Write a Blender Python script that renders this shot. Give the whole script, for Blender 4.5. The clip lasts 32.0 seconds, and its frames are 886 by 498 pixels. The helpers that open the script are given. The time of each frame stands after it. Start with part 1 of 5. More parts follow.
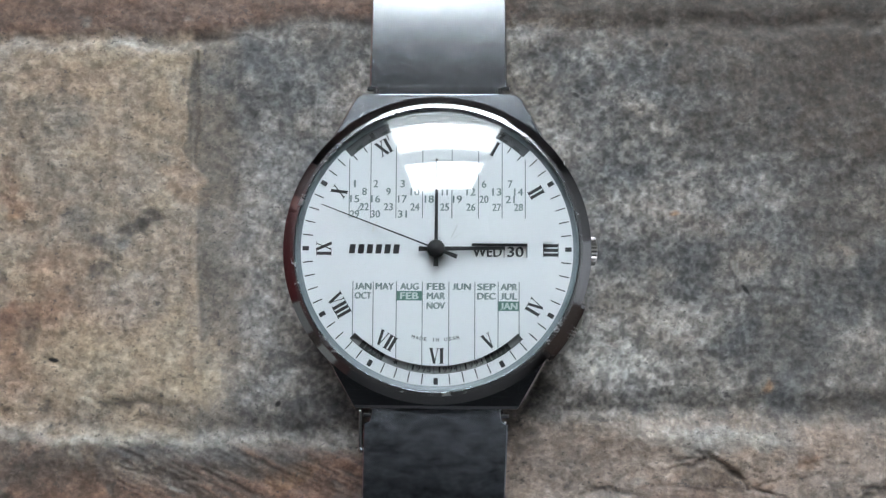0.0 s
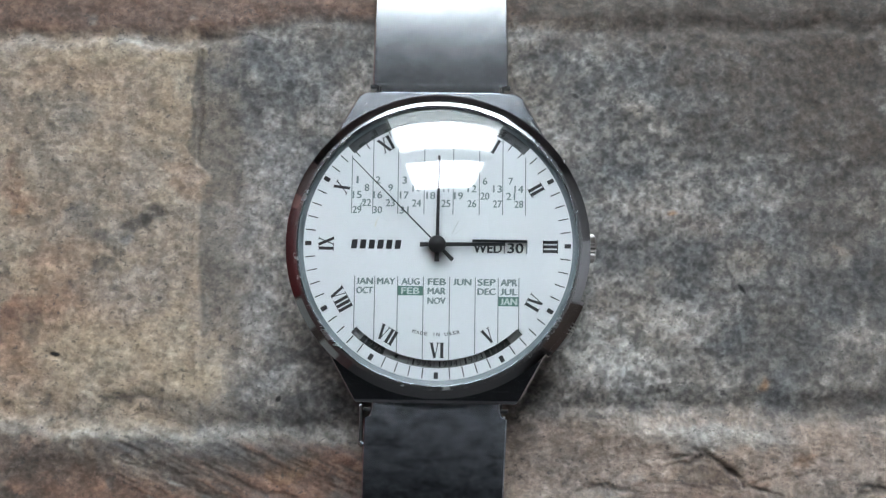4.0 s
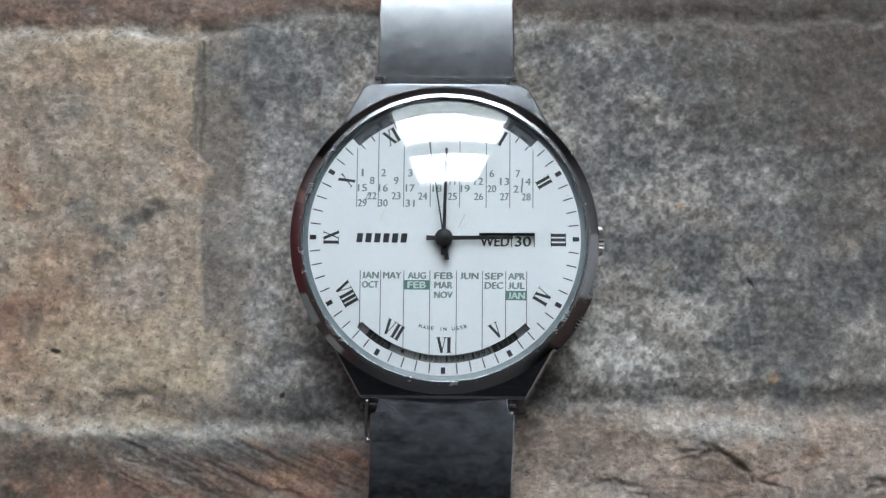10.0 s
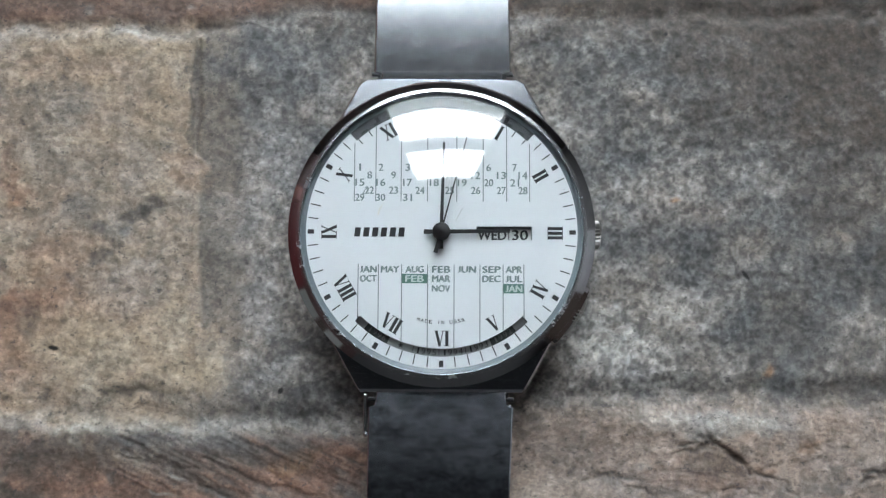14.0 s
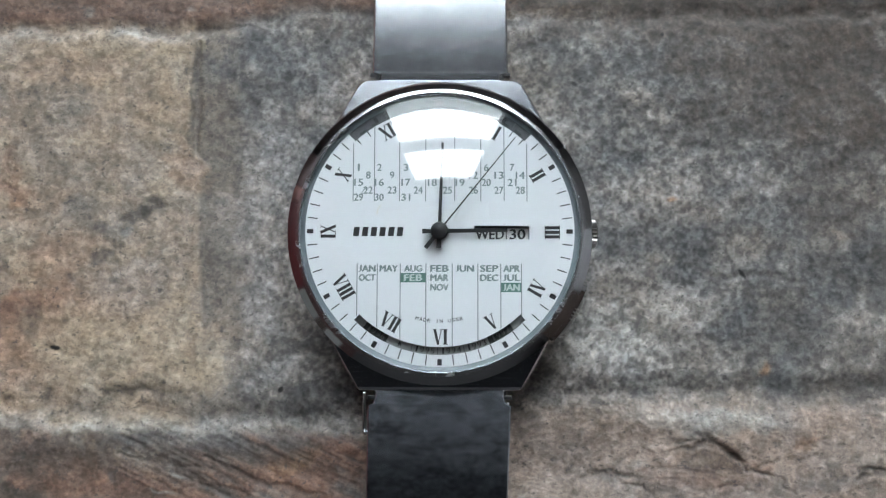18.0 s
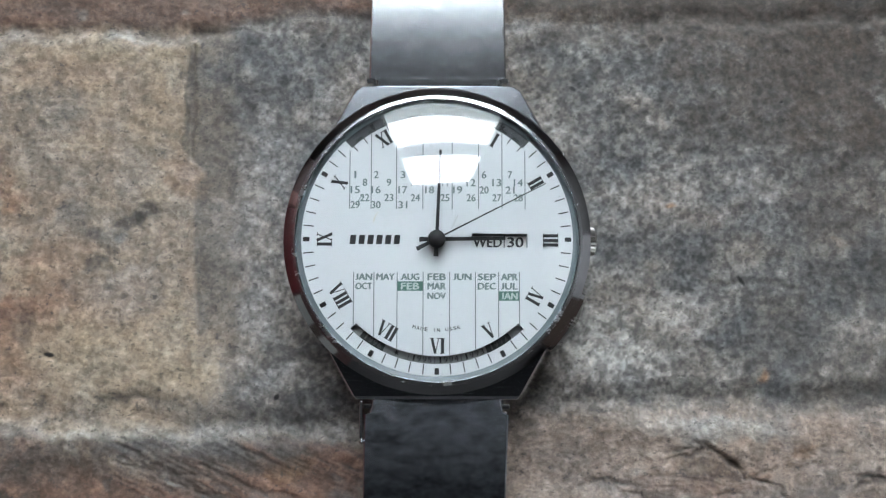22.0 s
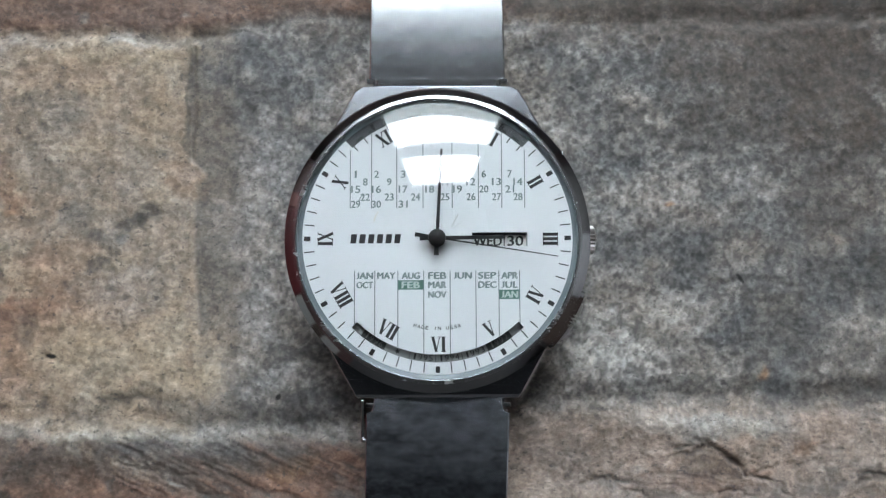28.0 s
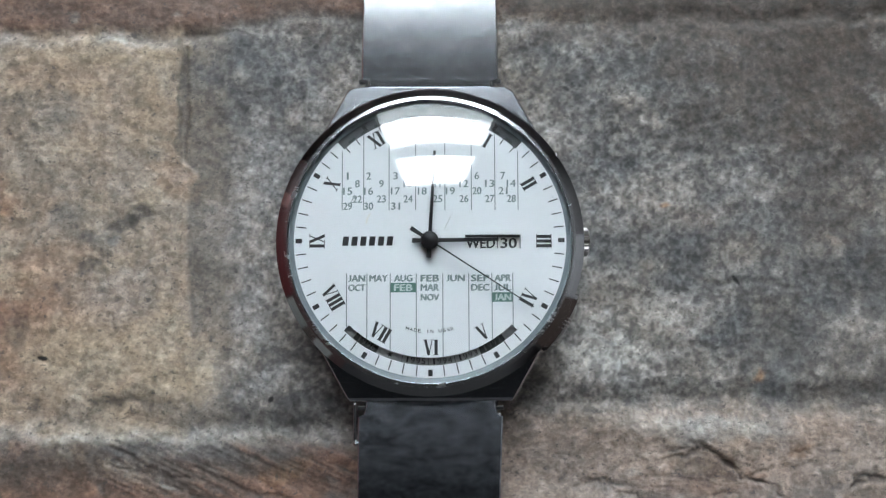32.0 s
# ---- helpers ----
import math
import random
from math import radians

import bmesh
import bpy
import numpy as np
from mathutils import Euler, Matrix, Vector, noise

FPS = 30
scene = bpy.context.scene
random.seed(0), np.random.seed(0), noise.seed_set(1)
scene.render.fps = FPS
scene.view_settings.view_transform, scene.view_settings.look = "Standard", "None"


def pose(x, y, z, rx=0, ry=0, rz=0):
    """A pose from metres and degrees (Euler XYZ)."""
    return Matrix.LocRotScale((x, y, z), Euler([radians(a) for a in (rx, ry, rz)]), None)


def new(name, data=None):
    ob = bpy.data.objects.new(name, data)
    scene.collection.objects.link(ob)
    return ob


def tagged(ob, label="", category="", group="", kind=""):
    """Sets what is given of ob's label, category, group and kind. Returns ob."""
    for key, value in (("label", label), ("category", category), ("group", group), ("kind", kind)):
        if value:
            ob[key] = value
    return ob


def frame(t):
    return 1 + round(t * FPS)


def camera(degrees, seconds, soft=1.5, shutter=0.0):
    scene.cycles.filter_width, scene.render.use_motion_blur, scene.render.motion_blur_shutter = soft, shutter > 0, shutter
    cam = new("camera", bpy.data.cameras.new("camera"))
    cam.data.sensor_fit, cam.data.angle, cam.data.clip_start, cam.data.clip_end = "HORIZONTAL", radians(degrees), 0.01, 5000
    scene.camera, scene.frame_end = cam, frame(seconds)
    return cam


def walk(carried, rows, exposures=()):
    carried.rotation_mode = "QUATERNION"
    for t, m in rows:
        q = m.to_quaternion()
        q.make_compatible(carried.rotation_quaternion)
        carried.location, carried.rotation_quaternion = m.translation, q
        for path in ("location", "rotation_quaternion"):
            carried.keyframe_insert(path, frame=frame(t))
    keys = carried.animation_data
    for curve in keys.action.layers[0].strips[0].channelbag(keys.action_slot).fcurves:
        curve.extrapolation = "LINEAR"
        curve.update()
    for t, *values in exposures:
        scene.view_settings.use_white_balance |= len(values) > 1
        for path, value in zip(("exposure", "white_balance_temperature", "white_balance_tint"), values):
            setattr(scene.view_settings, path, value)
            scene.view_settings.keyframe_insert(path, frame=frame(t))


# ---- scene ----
cam = camera(60.0, 32.0, soft=1.3)
walk(cam, [
    (0, pose(0.00265, -0.00532, 0.10686, 3.230, 1.108, 0.378)),
    (0.5, pose(0.00321, -0.00518, 0.10710, 3.208, 1.240, 0.101)),
    (1, pose(0.00309, -0.00546, 0.10665, 3.221, 1.281, 0.039)),
    (1.5, pose(0.00263, -0.00637, 0.10671, 3.478, 1.121, 0.130)),
    (2, pose(0.00239, -0.00753, 0.10733, 4.033, 0.954, 0.206)),
    (2.5, pose(0.00173, -0.00822, 0.10742, 4.226, 0.667, 0.386)),
    (3, pose(0.00168, -0.00757, 0.10772, 4.103, 0.592, 0.592)),
    (3.5, pose(0.00185, -0.00733, 0.10799, 4.088, 0.700, 0.864)),
    (5.5, pose(0.00203, -0.00771, 0.10729, 4.073, 0.734, 0.470)),
    (6, pose(0.00163, -0.00810, 0.10721, 4.071, 0.633, 0.620)),
    (6.5, pose(0.00183, -0.00743, 0.10739, 3.989, 0.642, 0.682)),
    (7, pose(0.00248, -0.00716, 0.10762, 3.875, 0.724, 0.678)),
    (7.5, pose(0.00211, -0.00752, 0.10742, 3.979, 0.614, 0.732)),
    (8, pose(0.00159, -0.00783, 0.10729, 4.068, 0.511, 0.639)),
    (8.5, pose(0.00081, -0.00798, 0.10715, 4.027, 0.451, 0.590)),
    (9, pose(0.00107, -0.00833, 0.10721, 4.120, 0.546, 0.392)),
    (9.5, pose(0.00062, -0.00790, 0.10737, 4.156, 0.390, 0.466)),
    (10, pose(0.00066, -0.00767, 0.10668, 3.845, 0.450, 0.551)),
    (10.5, pose(0.00149, -0.00724, 0.10698, 3.838, 0.582, 0.515)),
    (11, pose(0.00185, -0.00731, 0.10736, 3.841, 0.622, 0.134)),
    (11.5, pose(0.00156, -0.00750, 0.10697, 3.896, 0.419, 0.442)),
    (12, pose(0.00128, -0.00810, 0.10697, 4.080, 0.164, 0.389)),
    (12.5, pose(0.00004, -0.00812, 0.10718, 4.099, -0.078, 0.506)),
    (13, pose(0.00056, -0.00872, 0.10765, 4.269, 0.010, 0.229)),
    (13.5, pose(0.00048, -0.00859, 0.10760, 4.219, 0.029, 0.218)),
    (14, pose(0.00037, -0.00913, 0.10700, 4.245, 0.102, 0.250)),
    (14.5, pose(0.00094, -0.00901, 0.10685, 4.094, 0.184, 0.303)),
    (16.5, pose(0.00084, -0.00903, 0.10814, 4.325, 0.178, 0.132)),
    (17, pose(0.00008, -0.00923, 0.10813, 4.389, 0.024, 0.198)),
    (17.5, pose(0.00055, -0.00977, 0.10818, 4.479, 0.042, 0.038)),
    (18, pose(0.00066, -0.00939, 0.10781, 4.308, 0.149, 0.098)),
    (18.5, pose(0.00089, -0.00896, 0.10845, 4.439, 0.047, 0.116)),
    (19, pose(0.00096, -0.00857, 0.10818, 4.324, 0.040, 0.253)),
    (19.5, pose(0.00131, -0.00824, 0.10818, 4.268, 0.159, 0.146)),
    (20, pose(0.00074, -0.00789, 0.10811, 4.139, 0.150, 0.108)),
    (20.5, pose(0.00004, -0.00829, 0.10804, 4.208, 0.066, 0.119)),
    (21, pose(-0.00006, -0.00792, 0.10767, 4.144, 0.026, -0.003)),
    (21.5, pose(0.00062, -0.00793, 0.10744, 4.014, 0.030, 0.037)),
    (22, pose(0.00059, -0.00760, 0.10711, 3.872, -0.092, 0.127)),
    (22.5, pose(0.00085, -0.00759, 0.10774, 3.968, -0.076, 0.158)),
    (23, pose(0.00079, -0.00795, 0.10741, 4.047, 0.012, 0.099)),
    (23.5, pose(0.00003, -0.00839, 0.10714, 4.116, -0.069, 0.072)),
    (24, pose(-0.00018, -0.00861, 0.10723, 4.153, -0.079, -0.002)),
    (24.5, pose(0.00003, -0.00888, 0.10703, 4.129, -0.002, -0.036)),
    (25, pose(0.00070, -0.00912, 0.10711, 4.174, 0.080, 0.044)),
    (25.5, pose(0.00149, -0.00847, 0.10724, 4.019, 0.132, 0.139)),
    (27.5, pose(0.00044, -0.00775, 0.10723, 4.098, -0.099, -0.205)),
    (28, pose(0.00051, -0.00831, 0.10752, 4.196, -0.089, -0.204)),
    (28.5, pose(0.00146, -0.00768, 0.10738, 3.954, 0.065, -0.138)),
    (29, pose(0.00161, -0.00689, 0.10775, 3.908, 0.107, -0.133)),
    (29.5, pose(0.00151, -0.00706, 0.10774, 3.938, 0.066, -0.167)),
    (30, pose(0.00117, -0.00706, 0.10739, 3.953, 0.084, -0.002)),
    (30.5, pose(0.00069, -0.00703, 0.10724, 3.948, -0.181, 0.026)),
    (31, pose(0.00083, -0.00725, 0.10722, 3.979, -0.105, -0.216)),
    (31.5, pose(0.00085, -0.00734, 0.10706, 3.934, -0.125, -0.276)),
    (32, pose(0.00151, -0.00733, 0.10687, 3.807, -0.034, -0.217)),
])

MM = 0.001

# ---------------------------------------------------------------- light
world = bpy.data.worlds.new("world")
scene.world = world
world.use_nodes = True
sky = world.node_tree.nodes.new("ShaderNodeTexSky")
sky.sky_type, sky.sun_disc = "NISHITA", False
sky.sun_elevation, sky.sun_rotation = radians(40), radians(0)
world.node_tree.links.new(sky.outputs[0], world.node_tree.nodes["Background"].inputs[0])
world.node_tree.nodes["Background"].inputs[1].default_value = 0.08
scene.view_settings.exposure = 0.0


# ---------------------------------------------------------------- materials
class Mat:
    """A node material with short calls."""

    def __init__(self, name):
        self.m = bpy.data.materials.new(name)
        self.m.use_nodes = True
        self.t = self.m.node_tree
        self.b = self.t.nodes["Principled BSDF"]

    def n(self, kind, **kw):
        node = self.t.nodes.new(kind)
        for k, v in kw.items():
            if k == "blend_type":
                node.blend_type = v
            elif k == "data_type":
                node.data_type = v
            elif k == "operation":
                node.operation = v
            elif k == "attribute_name":
                node.attribute_name = v
            else:
                node.inputs[k].default_value = v
        return node

    def link(self, a, b):
        self.t.links.new(a, b)

    def coord(self, scale=(1, 1, 1), turn=0):
        c = self.t.nodes.new("ShaderNodeTexCoord")
        mp = self.n("ShaderNodeMapping", Scale=scale, Rotation=(0, 0, radians(turn)))
        self.link(c.outputs["Object"], mp.inputs["Vector"])
        return mp.outputs[0]

    def noise(self, vec, scale, detail=4.0, rough=0.6, warp=0.0):
        k = self.n("ShaderNodeTexNoise", Scale=scale, Detail=detail, Roughness=rough, Distortion=warp)
        self.link(vec, k.inputs["Vector"])
        return k.outputs["Fac"]

    def wobble(self, vec, scale, amount):
        """The coordinates pushed about by noise, for ragged edges."""
        k = self.n("ShaderNodeTexNoise", Scale=scale, Detail=4.0, Roughness=0.7)
        self.link(vec, k.inputs["Vector"])
        m = self.n("ShaderNodeVectorMath", operation="MULTIPLY_ADD")
        m.inputs[1].default_value = (amount, amount, amount)
        self.link(k.outputs["Color"], m.inputs[0])
        self.link(vec, m.inputs[2])
        return m.outputs[0]

    def cells(self, vec, scale):
        """A random value for each small irregular grain."""
        k = self.n("ShaderNodeTexVoronoi", Scale=scale)
        self.link(vec, k.inputs["Vector"])
        x = self.n("ShaderNodeSeparateColor")
        self.link(k.outputs["Color"], x.inputs[0])
        return x.outputs[0]

    def ramp(self, fac, lo, hi, a=0.0, b=1.0):
        r = self.n("ShaderNodeMapRange")
        r.clamp = True
        for i, v in zip((1, 2, 3, 4), (lo, hi, a, b)):
            r.inputs[i].default_value = v
        self.link(fac, r.inputs[0])
        return r.outputs[0]

    def mix(self, fac, a, b, blend="MIX"):
        x = self.n("ShaderNodeMix", data_type="RGBA", blend_type=blend)
        for sock, v in ((x.inputs[0], fac), (x.inputs[6], a), (x.inputs[7], b)):
            if isinstance(v, (int, float)):
                sock.default_value = v
            elif isinstance(v, tuple):
                sock.default_value = (*v, 1.0)
            else:
                self.link(v, sock)
        return x.outputs[2]

    def bump(self, height, strength, distance):
        k = self.n("ShaderNodeBump", Strength=strength, Distance=distance)
        self.link(height, k.inputs["Height"])
        self.link(k.outputs[0], self.b.inputs["Normal"])

    def set(self, **kw):
        for k, v in kw.items():
            s = self.b.inputs[k.replace("_", " ")]
            if isinstance(v, tuple):
                s.default_value = (*v, 1.0)
            elif isinstance(v, (int, float)):
                s.default_value = v
            else:
                self.link(v, s)
        return self


def stone_material():
    """Cast stone facing: pigment from the mesh, grain and pits from noise."""
    k = Mat("stone_facing")
    at = k.n("ShaderNodeAttribute", attribute_name="pigment")
    v = k.coord((1, 1.2, 1))
    patch = k.noise(v, 400, 9, 0.76)
    clump = k.noise(v, 760, 6, 0.7)
    speck = k.noise(v, 1050, 3, 0.6)
    hue = k.noise(v, 420, 6, 0.72)
    rough_v = k.wobble(v, 700, 0.0016)
    chip, crumb = k.cells(rough_v, 1100), k.cells(rough_v, 2300)
    c = k.mix(k.ramp(patch, 0.42, 0.58), (0.88, 0.882, 0.886), (1.13, 1.128, 1.12))
    c = k.mix(1.0, at.outputs["Color"], c, "MULTIPLY")
    c = k.mix(1.0, c, k.mix(k.ramp(clump, 0.42, 0.58), (0.90, 0.90, 0.902), (1.10, 1.10, 1.098)), "MULTIPLY")
    c = k.mix(1.0, c, k.mix(k.ramp(hue, 0.40, 0.60), (0.98, 1.0, 1.015), (1.025, 0.999, 0.975)), "MULTIPLY")
    c = k.mix(1.0, c, k.mix(chip, (0.86, 0.862, 0.866), (1.155, 1.15, 1.145)), "MULTIPLY")
    c = k.mix(1.0, c, k.mix(crumb, (0.85, 0.85, 0.85), (1.15, 1.15, 1.15)), "MULTIPLY")
    c = k.mix(k.ramp(speck, 0.60, 0.70, 0.0, 0.5), c, (1.4, 1.4, 1.39), "MULTIPLY")
    c = k.mix(k.ramp(speck, 0.39, 0.32, 0.0, 0.6), c, (0.05, 0.048, 0.047))
    k.set(Base_Color=c, Roughness=k.ramp(clump, 0.3, 0.7, 0.5, 0.72), Specular_IOR_Level=0.35)
    s = k.n("ShaderNodeMath", operation="ADD")
    k.link(patch, s.inputs[0])
    k.link(clump, s.inputs[1])
    k.bump(s.outputs[0], 0.22, 0.0004)
    return k.m


def steel(name, base, rough, brushed=0.0, scratch=0.3, along=(1, 1, 1), dull=0.16):
    k = Mat(name)
    v = k.coord(along)
    fine = k.noise(v, 900, 3, 0.6)
    wide = k.noise(k.coord(), 160, 4, 0.6, 0.6)
    marks = k.noise(k.coord((0.8, 2.0, 1), 14), 900, 7, 0.8)
    lines = k.noise(k.coord((0.16, 3.4, 1), 38), 900, 2, 0.5)
    c = k.mix(k.ramp(wide, 0.2, 0.8), tuple(x * 0.93 for x in base), base)
    c = k.mix(k.ramp(marks, 0.52, 0.75, 0.0, scratch), c, tuple(min(1, x * 1.25) for x in base))
    c = k.mix(k.ramp(lines, 0.66, 0.72, 0.0, scratch), c, tuple(min(1, x * 1.45) for x in base))
    r = k.ramp(wide, 0.1, 0.9, rough * 0.8, rough * 1.25)
    scuff = k.mix(k.ramp(marks, 0.38, 0.66, 0.0, min(1.0, scratch * 1.2)), (0.0, 0.0, 0.0), (dull, dull, dull))
    scuff = k.mix(k.ramp(lines, 0.68, 0.76, 0.0, scratch), scuff, (0.13, 0.13, 0.13))
    total = k.n("ShaderNodeMath", operation="ADD")
    k.link(r, total.inputs[0])
    k.link(scuff, total.inputs[1])
    k.set(Base_Color=c, Metallic=1.0, Roughness=total.outputs[0])
    if brushed:
        s = k.n("ShaderNodeMath", operation="ADD")
        k.link(fine, s.inputs[0])
        k.link(marks, s.inputs[1])
        k.bump(s.outputs[0], brushed, 0.00004)
    return k.m


def band_steel(name, base, worn, smooth):
    """Brushed bracelet steel; worn: how cloudy its scuffs are; smooth: its least roughness."""
    k = Mat(name)
    grain = k.noise(k.coord((0.8, 1.2, 1), 12), 2300, 4, 0.7)
    cloud = k.noise(k.coord((0.7, 1.35, 1), 14), 520, 9, 0.74, 0.4)
    wide = k.noise(k.coord((1, 1.3, 1)), 150, 5, 0.6)
    nick = k.noise(k.coord((0.22, 4.5, 1), 34), 700, 2, 0.5)
    c = k.mix(k.ramp(wide, 0.35, 0.65), tuple(0.93 * v for v in base), base)
    c = k.mix(1.0, c, k.mix(k.ramp(cloud, 0.34, 0.68), (1 - worn,) * 3, (1 + worn,) * 3), "MULTIPLY")
    c = k.mix(1.0, c, k.mix(k.ramp(grain, 0.3, 0.7), (0.8, 0.8, 0.8), (1.2, 1.2, 1.2)), "MULTIPLY")
    c = k.mix(k.ramp(nick, 0.68, 0.77, 0.0, 0.35), c, (0.9, 0.91, 0.92))
    spot, axes = k.t.nodes.new("ShaderNodeTexCoord"), k.t.nodes.new("ShaderNodeSeparateXYZ")
    k.link(spot.outputs["Object"], axes.inputs[0])
    rough = k.n("ShaderNodeMath", operation="ADD")        # polished smooth again past the worn stretch by the case
    k.link(k.ramp(grain, 0.25, 0.75, smooth, smooth + 0.02), rough.inputs[0])
    k.link(k.ramp(axes.outputs[1], -0.0345, -0.0275, -0.075, 0.0), rough.inputs[1])
    k.set(Base_Color=c, Metallic=1.0, Roughness=rough.outputs[0])
    return k.m


def paint(name, col, rough=0.5, vary=0.06, scale=300, metal=0.0, spec=0.5):
    k = Mat(name)
    f = k.noise(k.coord(), scale, 5, 0.6)
    c = k.mix(k.ramp(f, 0.3, 0.7), tuple(x * (1 - vary) for x in col), tuple(min(1, x * (1 + vary)) for x in col))
    k.set(Base_Color=c, Roughness=rough, Metallic=metal, Specular_IOR_Level=spec)
    return k.m


def crystal_material():
    """Clear acrylic: lets light straight through and mirrors by Fresnel."""
    k = Mat("clear_acrylic")
    out = k.t.nodes["Material Output"]
    lw = k.n("ShaderNodeLayerWeight", Blend=0.5)
    p5 = k.n("ShaderNodeMath", operation="POWER")
    p5.inputs[1].default_value = 5.0
    k.link(lw.outputs["Facing"], p5.inputs[0])
    f = k.n("ShaderNodeMath", operation="MULTIPLY_ADD")
    f.inputs[1].default_value, f.inputs[2].default_value = 0.935, 0.065
    k.link(p5.outputs[0], f.inputs[0])
    tr = k.n("ShaderNodeBsdfTransparent", Color=(0.985, 0.99, 0.995, 1))
    gl = k.n("ShaderNodeBsdfGlossy", Color=(1, 1, 1, 1), Roughness=0.012)
    mx = k.t.nodes.new("ShaderNodeMixShader")
    k.link(f.outputs[0], mx.inputs[0])
    k.link(tr.outputs[0], mx.inputs[1])
    k.link(gl.outputs[0], mx.inputs[2])
    k.link(mx.outputs[0], out.inputs[0])
    return k.m


def inner_face_material():
    """The crystal's inner face, which only lets light through."""
    k = Mat("clear_acrylic_inside")
    tr = k.n("ShaderNodeBsdfTransparent", Color=(0.99, 0.995, 1.0, 1))
    k.link(tr.outputs[0], k.t.nodes["Material Output"].inputs[0])
    return k.m


def glow(name, col, strength):
    k = Mat(name)
    k.set(Base_Color=(0.0, 0.0, 0.0), Emission_Color=col, Emission_Strength=strength, Roughness=1.0)
    return k.m


M_STONE = stone_material()
M_CASE = steel("polished_chrome", (0.60, 0.62, 0.66), 0.12, brushed=0.03, scratch=0.6, dull=0.08)
M_BEZEL = steel("mirror_chrome", (0.60, 0.61, 0.63), 0.075, scratch=0.1)
M_BAND = band_steel("brushed_steel", (0.57, 0.585, 0.61), 0.18, 0.215)
# Scuffed, and made paler and bluer for the sky light its scuffs catch.
M_SCUFFED_SKYLIT = band_steel("scuffed_skylit_steel", (0.63, 0.675, 0.735), 0.62, 0.23)
M_KNURL = steel("fluted_steel", (0.36, 0.345, 0.325), 0.4, scratch=0.2)
M_EDGE = steel("worn_steel_edge", (0.70, 0.70, 0.70), 0.2, scratch=0.1)
M_LIP = steel("worn_steel_lip", (0.60, 0.615, 0.635), 0.24, brushed=0.03, scratch=0.15, dull=0.2)
M_NICK = steel("raw_steel_nick", (0.80, 0.81, 0.83), 0.5, scratch=0.1)
# Blue-grey puts the crystal edge's shade and refraction into the ring's colour.
M_RING = paint("crystal_edge_shade", (0.155, 0.185, 0.195), 0.35, 0.1, 500)
M_DIAL = paint("white_enamel", (0.695, 0.705, 0.71), 0.6, 0.012, 220, spec=0.04)
M_INK = paint("black_ink", (0.014, 0.014, 0.016), 0.45)
M_GREYINK = paint("grey_green_ink", (0.15, 0.195, 0.188), 0.5)
M_GREEN = paint("green_ink", (0.075, 0.165, 0.135), 0.5)
M_DARKDISC = paint("dark_green_disc", (0.020, 0.026, 0.025), 0.5)
M_WEEKDISC = paint("weekday_disc", (0.06, 0.066, 0.068), 0.5)
M_PALEINK = paint("pale_grey_ink", (0.12, 0.123, 0.12), 0.5)
M_GREYDISC = paint("grey_disc", (0.24, 0.245, 0.24), 0.5)
M_DAYDISC = paint("day_disc", (0.66, 0.65, 0.62), 0.5)
M_BLACK = paint("blackened_steel", (0.018, 0.018, 0.019), 0.32, 0.2, 900)
M_HUB = paint("matt_black_cap", (0.015, 0.014, 0.014), 0.5, 0.3, 1500, spec=0.3)
M_FAINT = paint("faint_grey_scratch", (0.50, 0.50, 0.49), 0.6)
M_YELLOWED = paint("yellowed_enamel", (0.66, 0.62, 0.53), 0.6, spec=0.04)
M_WHITEINK = paint("white_ink", (0.46, 0.53, 0.50), 0.5)
M_CRYSTAL = crystal_material()
M_INSIDE = inner_face_material()
M_PLASTER = paint("dim_grey_plaster", (0.045, 0.043, 0.043), 0.9, 0.08, 6)
# Near black so flat steel mirrors dark, as under a body held overhead.
M_CEIL = paint("near_black_ceiling", (0.012, 0.0125, 0.0138), 0.9, 0.04, 5)
M_FRAME = paint("white_window_paint", (0.78, 0.78, 0.77), 0.4, 0.03, 12)
M_NORTH = paint("mid_grey_plaster", (0.22, 0.22, 0.23), 0.9, 0.05, 6)
M_WEST = paint("red_brown_plaster", (0.10, 0.055, 0.05), 0.9, 0.1, 6)
M_EAST = paint("pale_grey_plaster", (0.14, 0.133, 0.13), 0.9, 0.06, 6)
# Colours of the unseen blocks added for the bezel to mirror.
M_RED_BLOCK = paint("red_block", (0.10, 0.016, 0.017), 0.45, 0.25, 9)
M_RUST_BLOCK = paint("reddish_brown_block", (0.07, 0.028, 0.024), 0.5, 0.25, 9)
M_BRIGHT_BLOCK = paint("bright_red_block", (0.26, 0.10, 0.085), 0.45, 0.2, 9)
M_WHITE_BLOCK = paint("pale_block", (0.17, 0.163, 0.15), 0.6, 0.12, 9)
M_PALE_BLOCK = paint("white_block", (0.31, 0.30, 0.30), 0.6, 0.12, 9)
M_BROWN_BLOCK = paint("brown_block", (0.03, 0.015, 0.009), 0.75, 0.25, 9)
M_SKY = glow("overcast_sky", (0.86, 0.95, 1.025), 17.4)
M_HAZE = glow("hazy_distance", (0.84, 0.95, 1.0), 6.9)


# ---------------------------------------------------------------- helpers (lengths in millimetres)
def mesh_of(bm, name, smooth=False, unit=MM):
    bmesh.ops.recalc_face_normals(bm, faces=bm.faces)
    bmesh.ops.scale(bm, vec=(unit, unit, unit), verts=bm.verts)
    me = bpy.data.meshes.new(name)
    bm.to_mesh(me)
    bm.free()
    if smooth:
        for p in me.polygons:
            p.use_smooth = True
        me.set_sharp_from_angle(angle=radians(32))
    return me


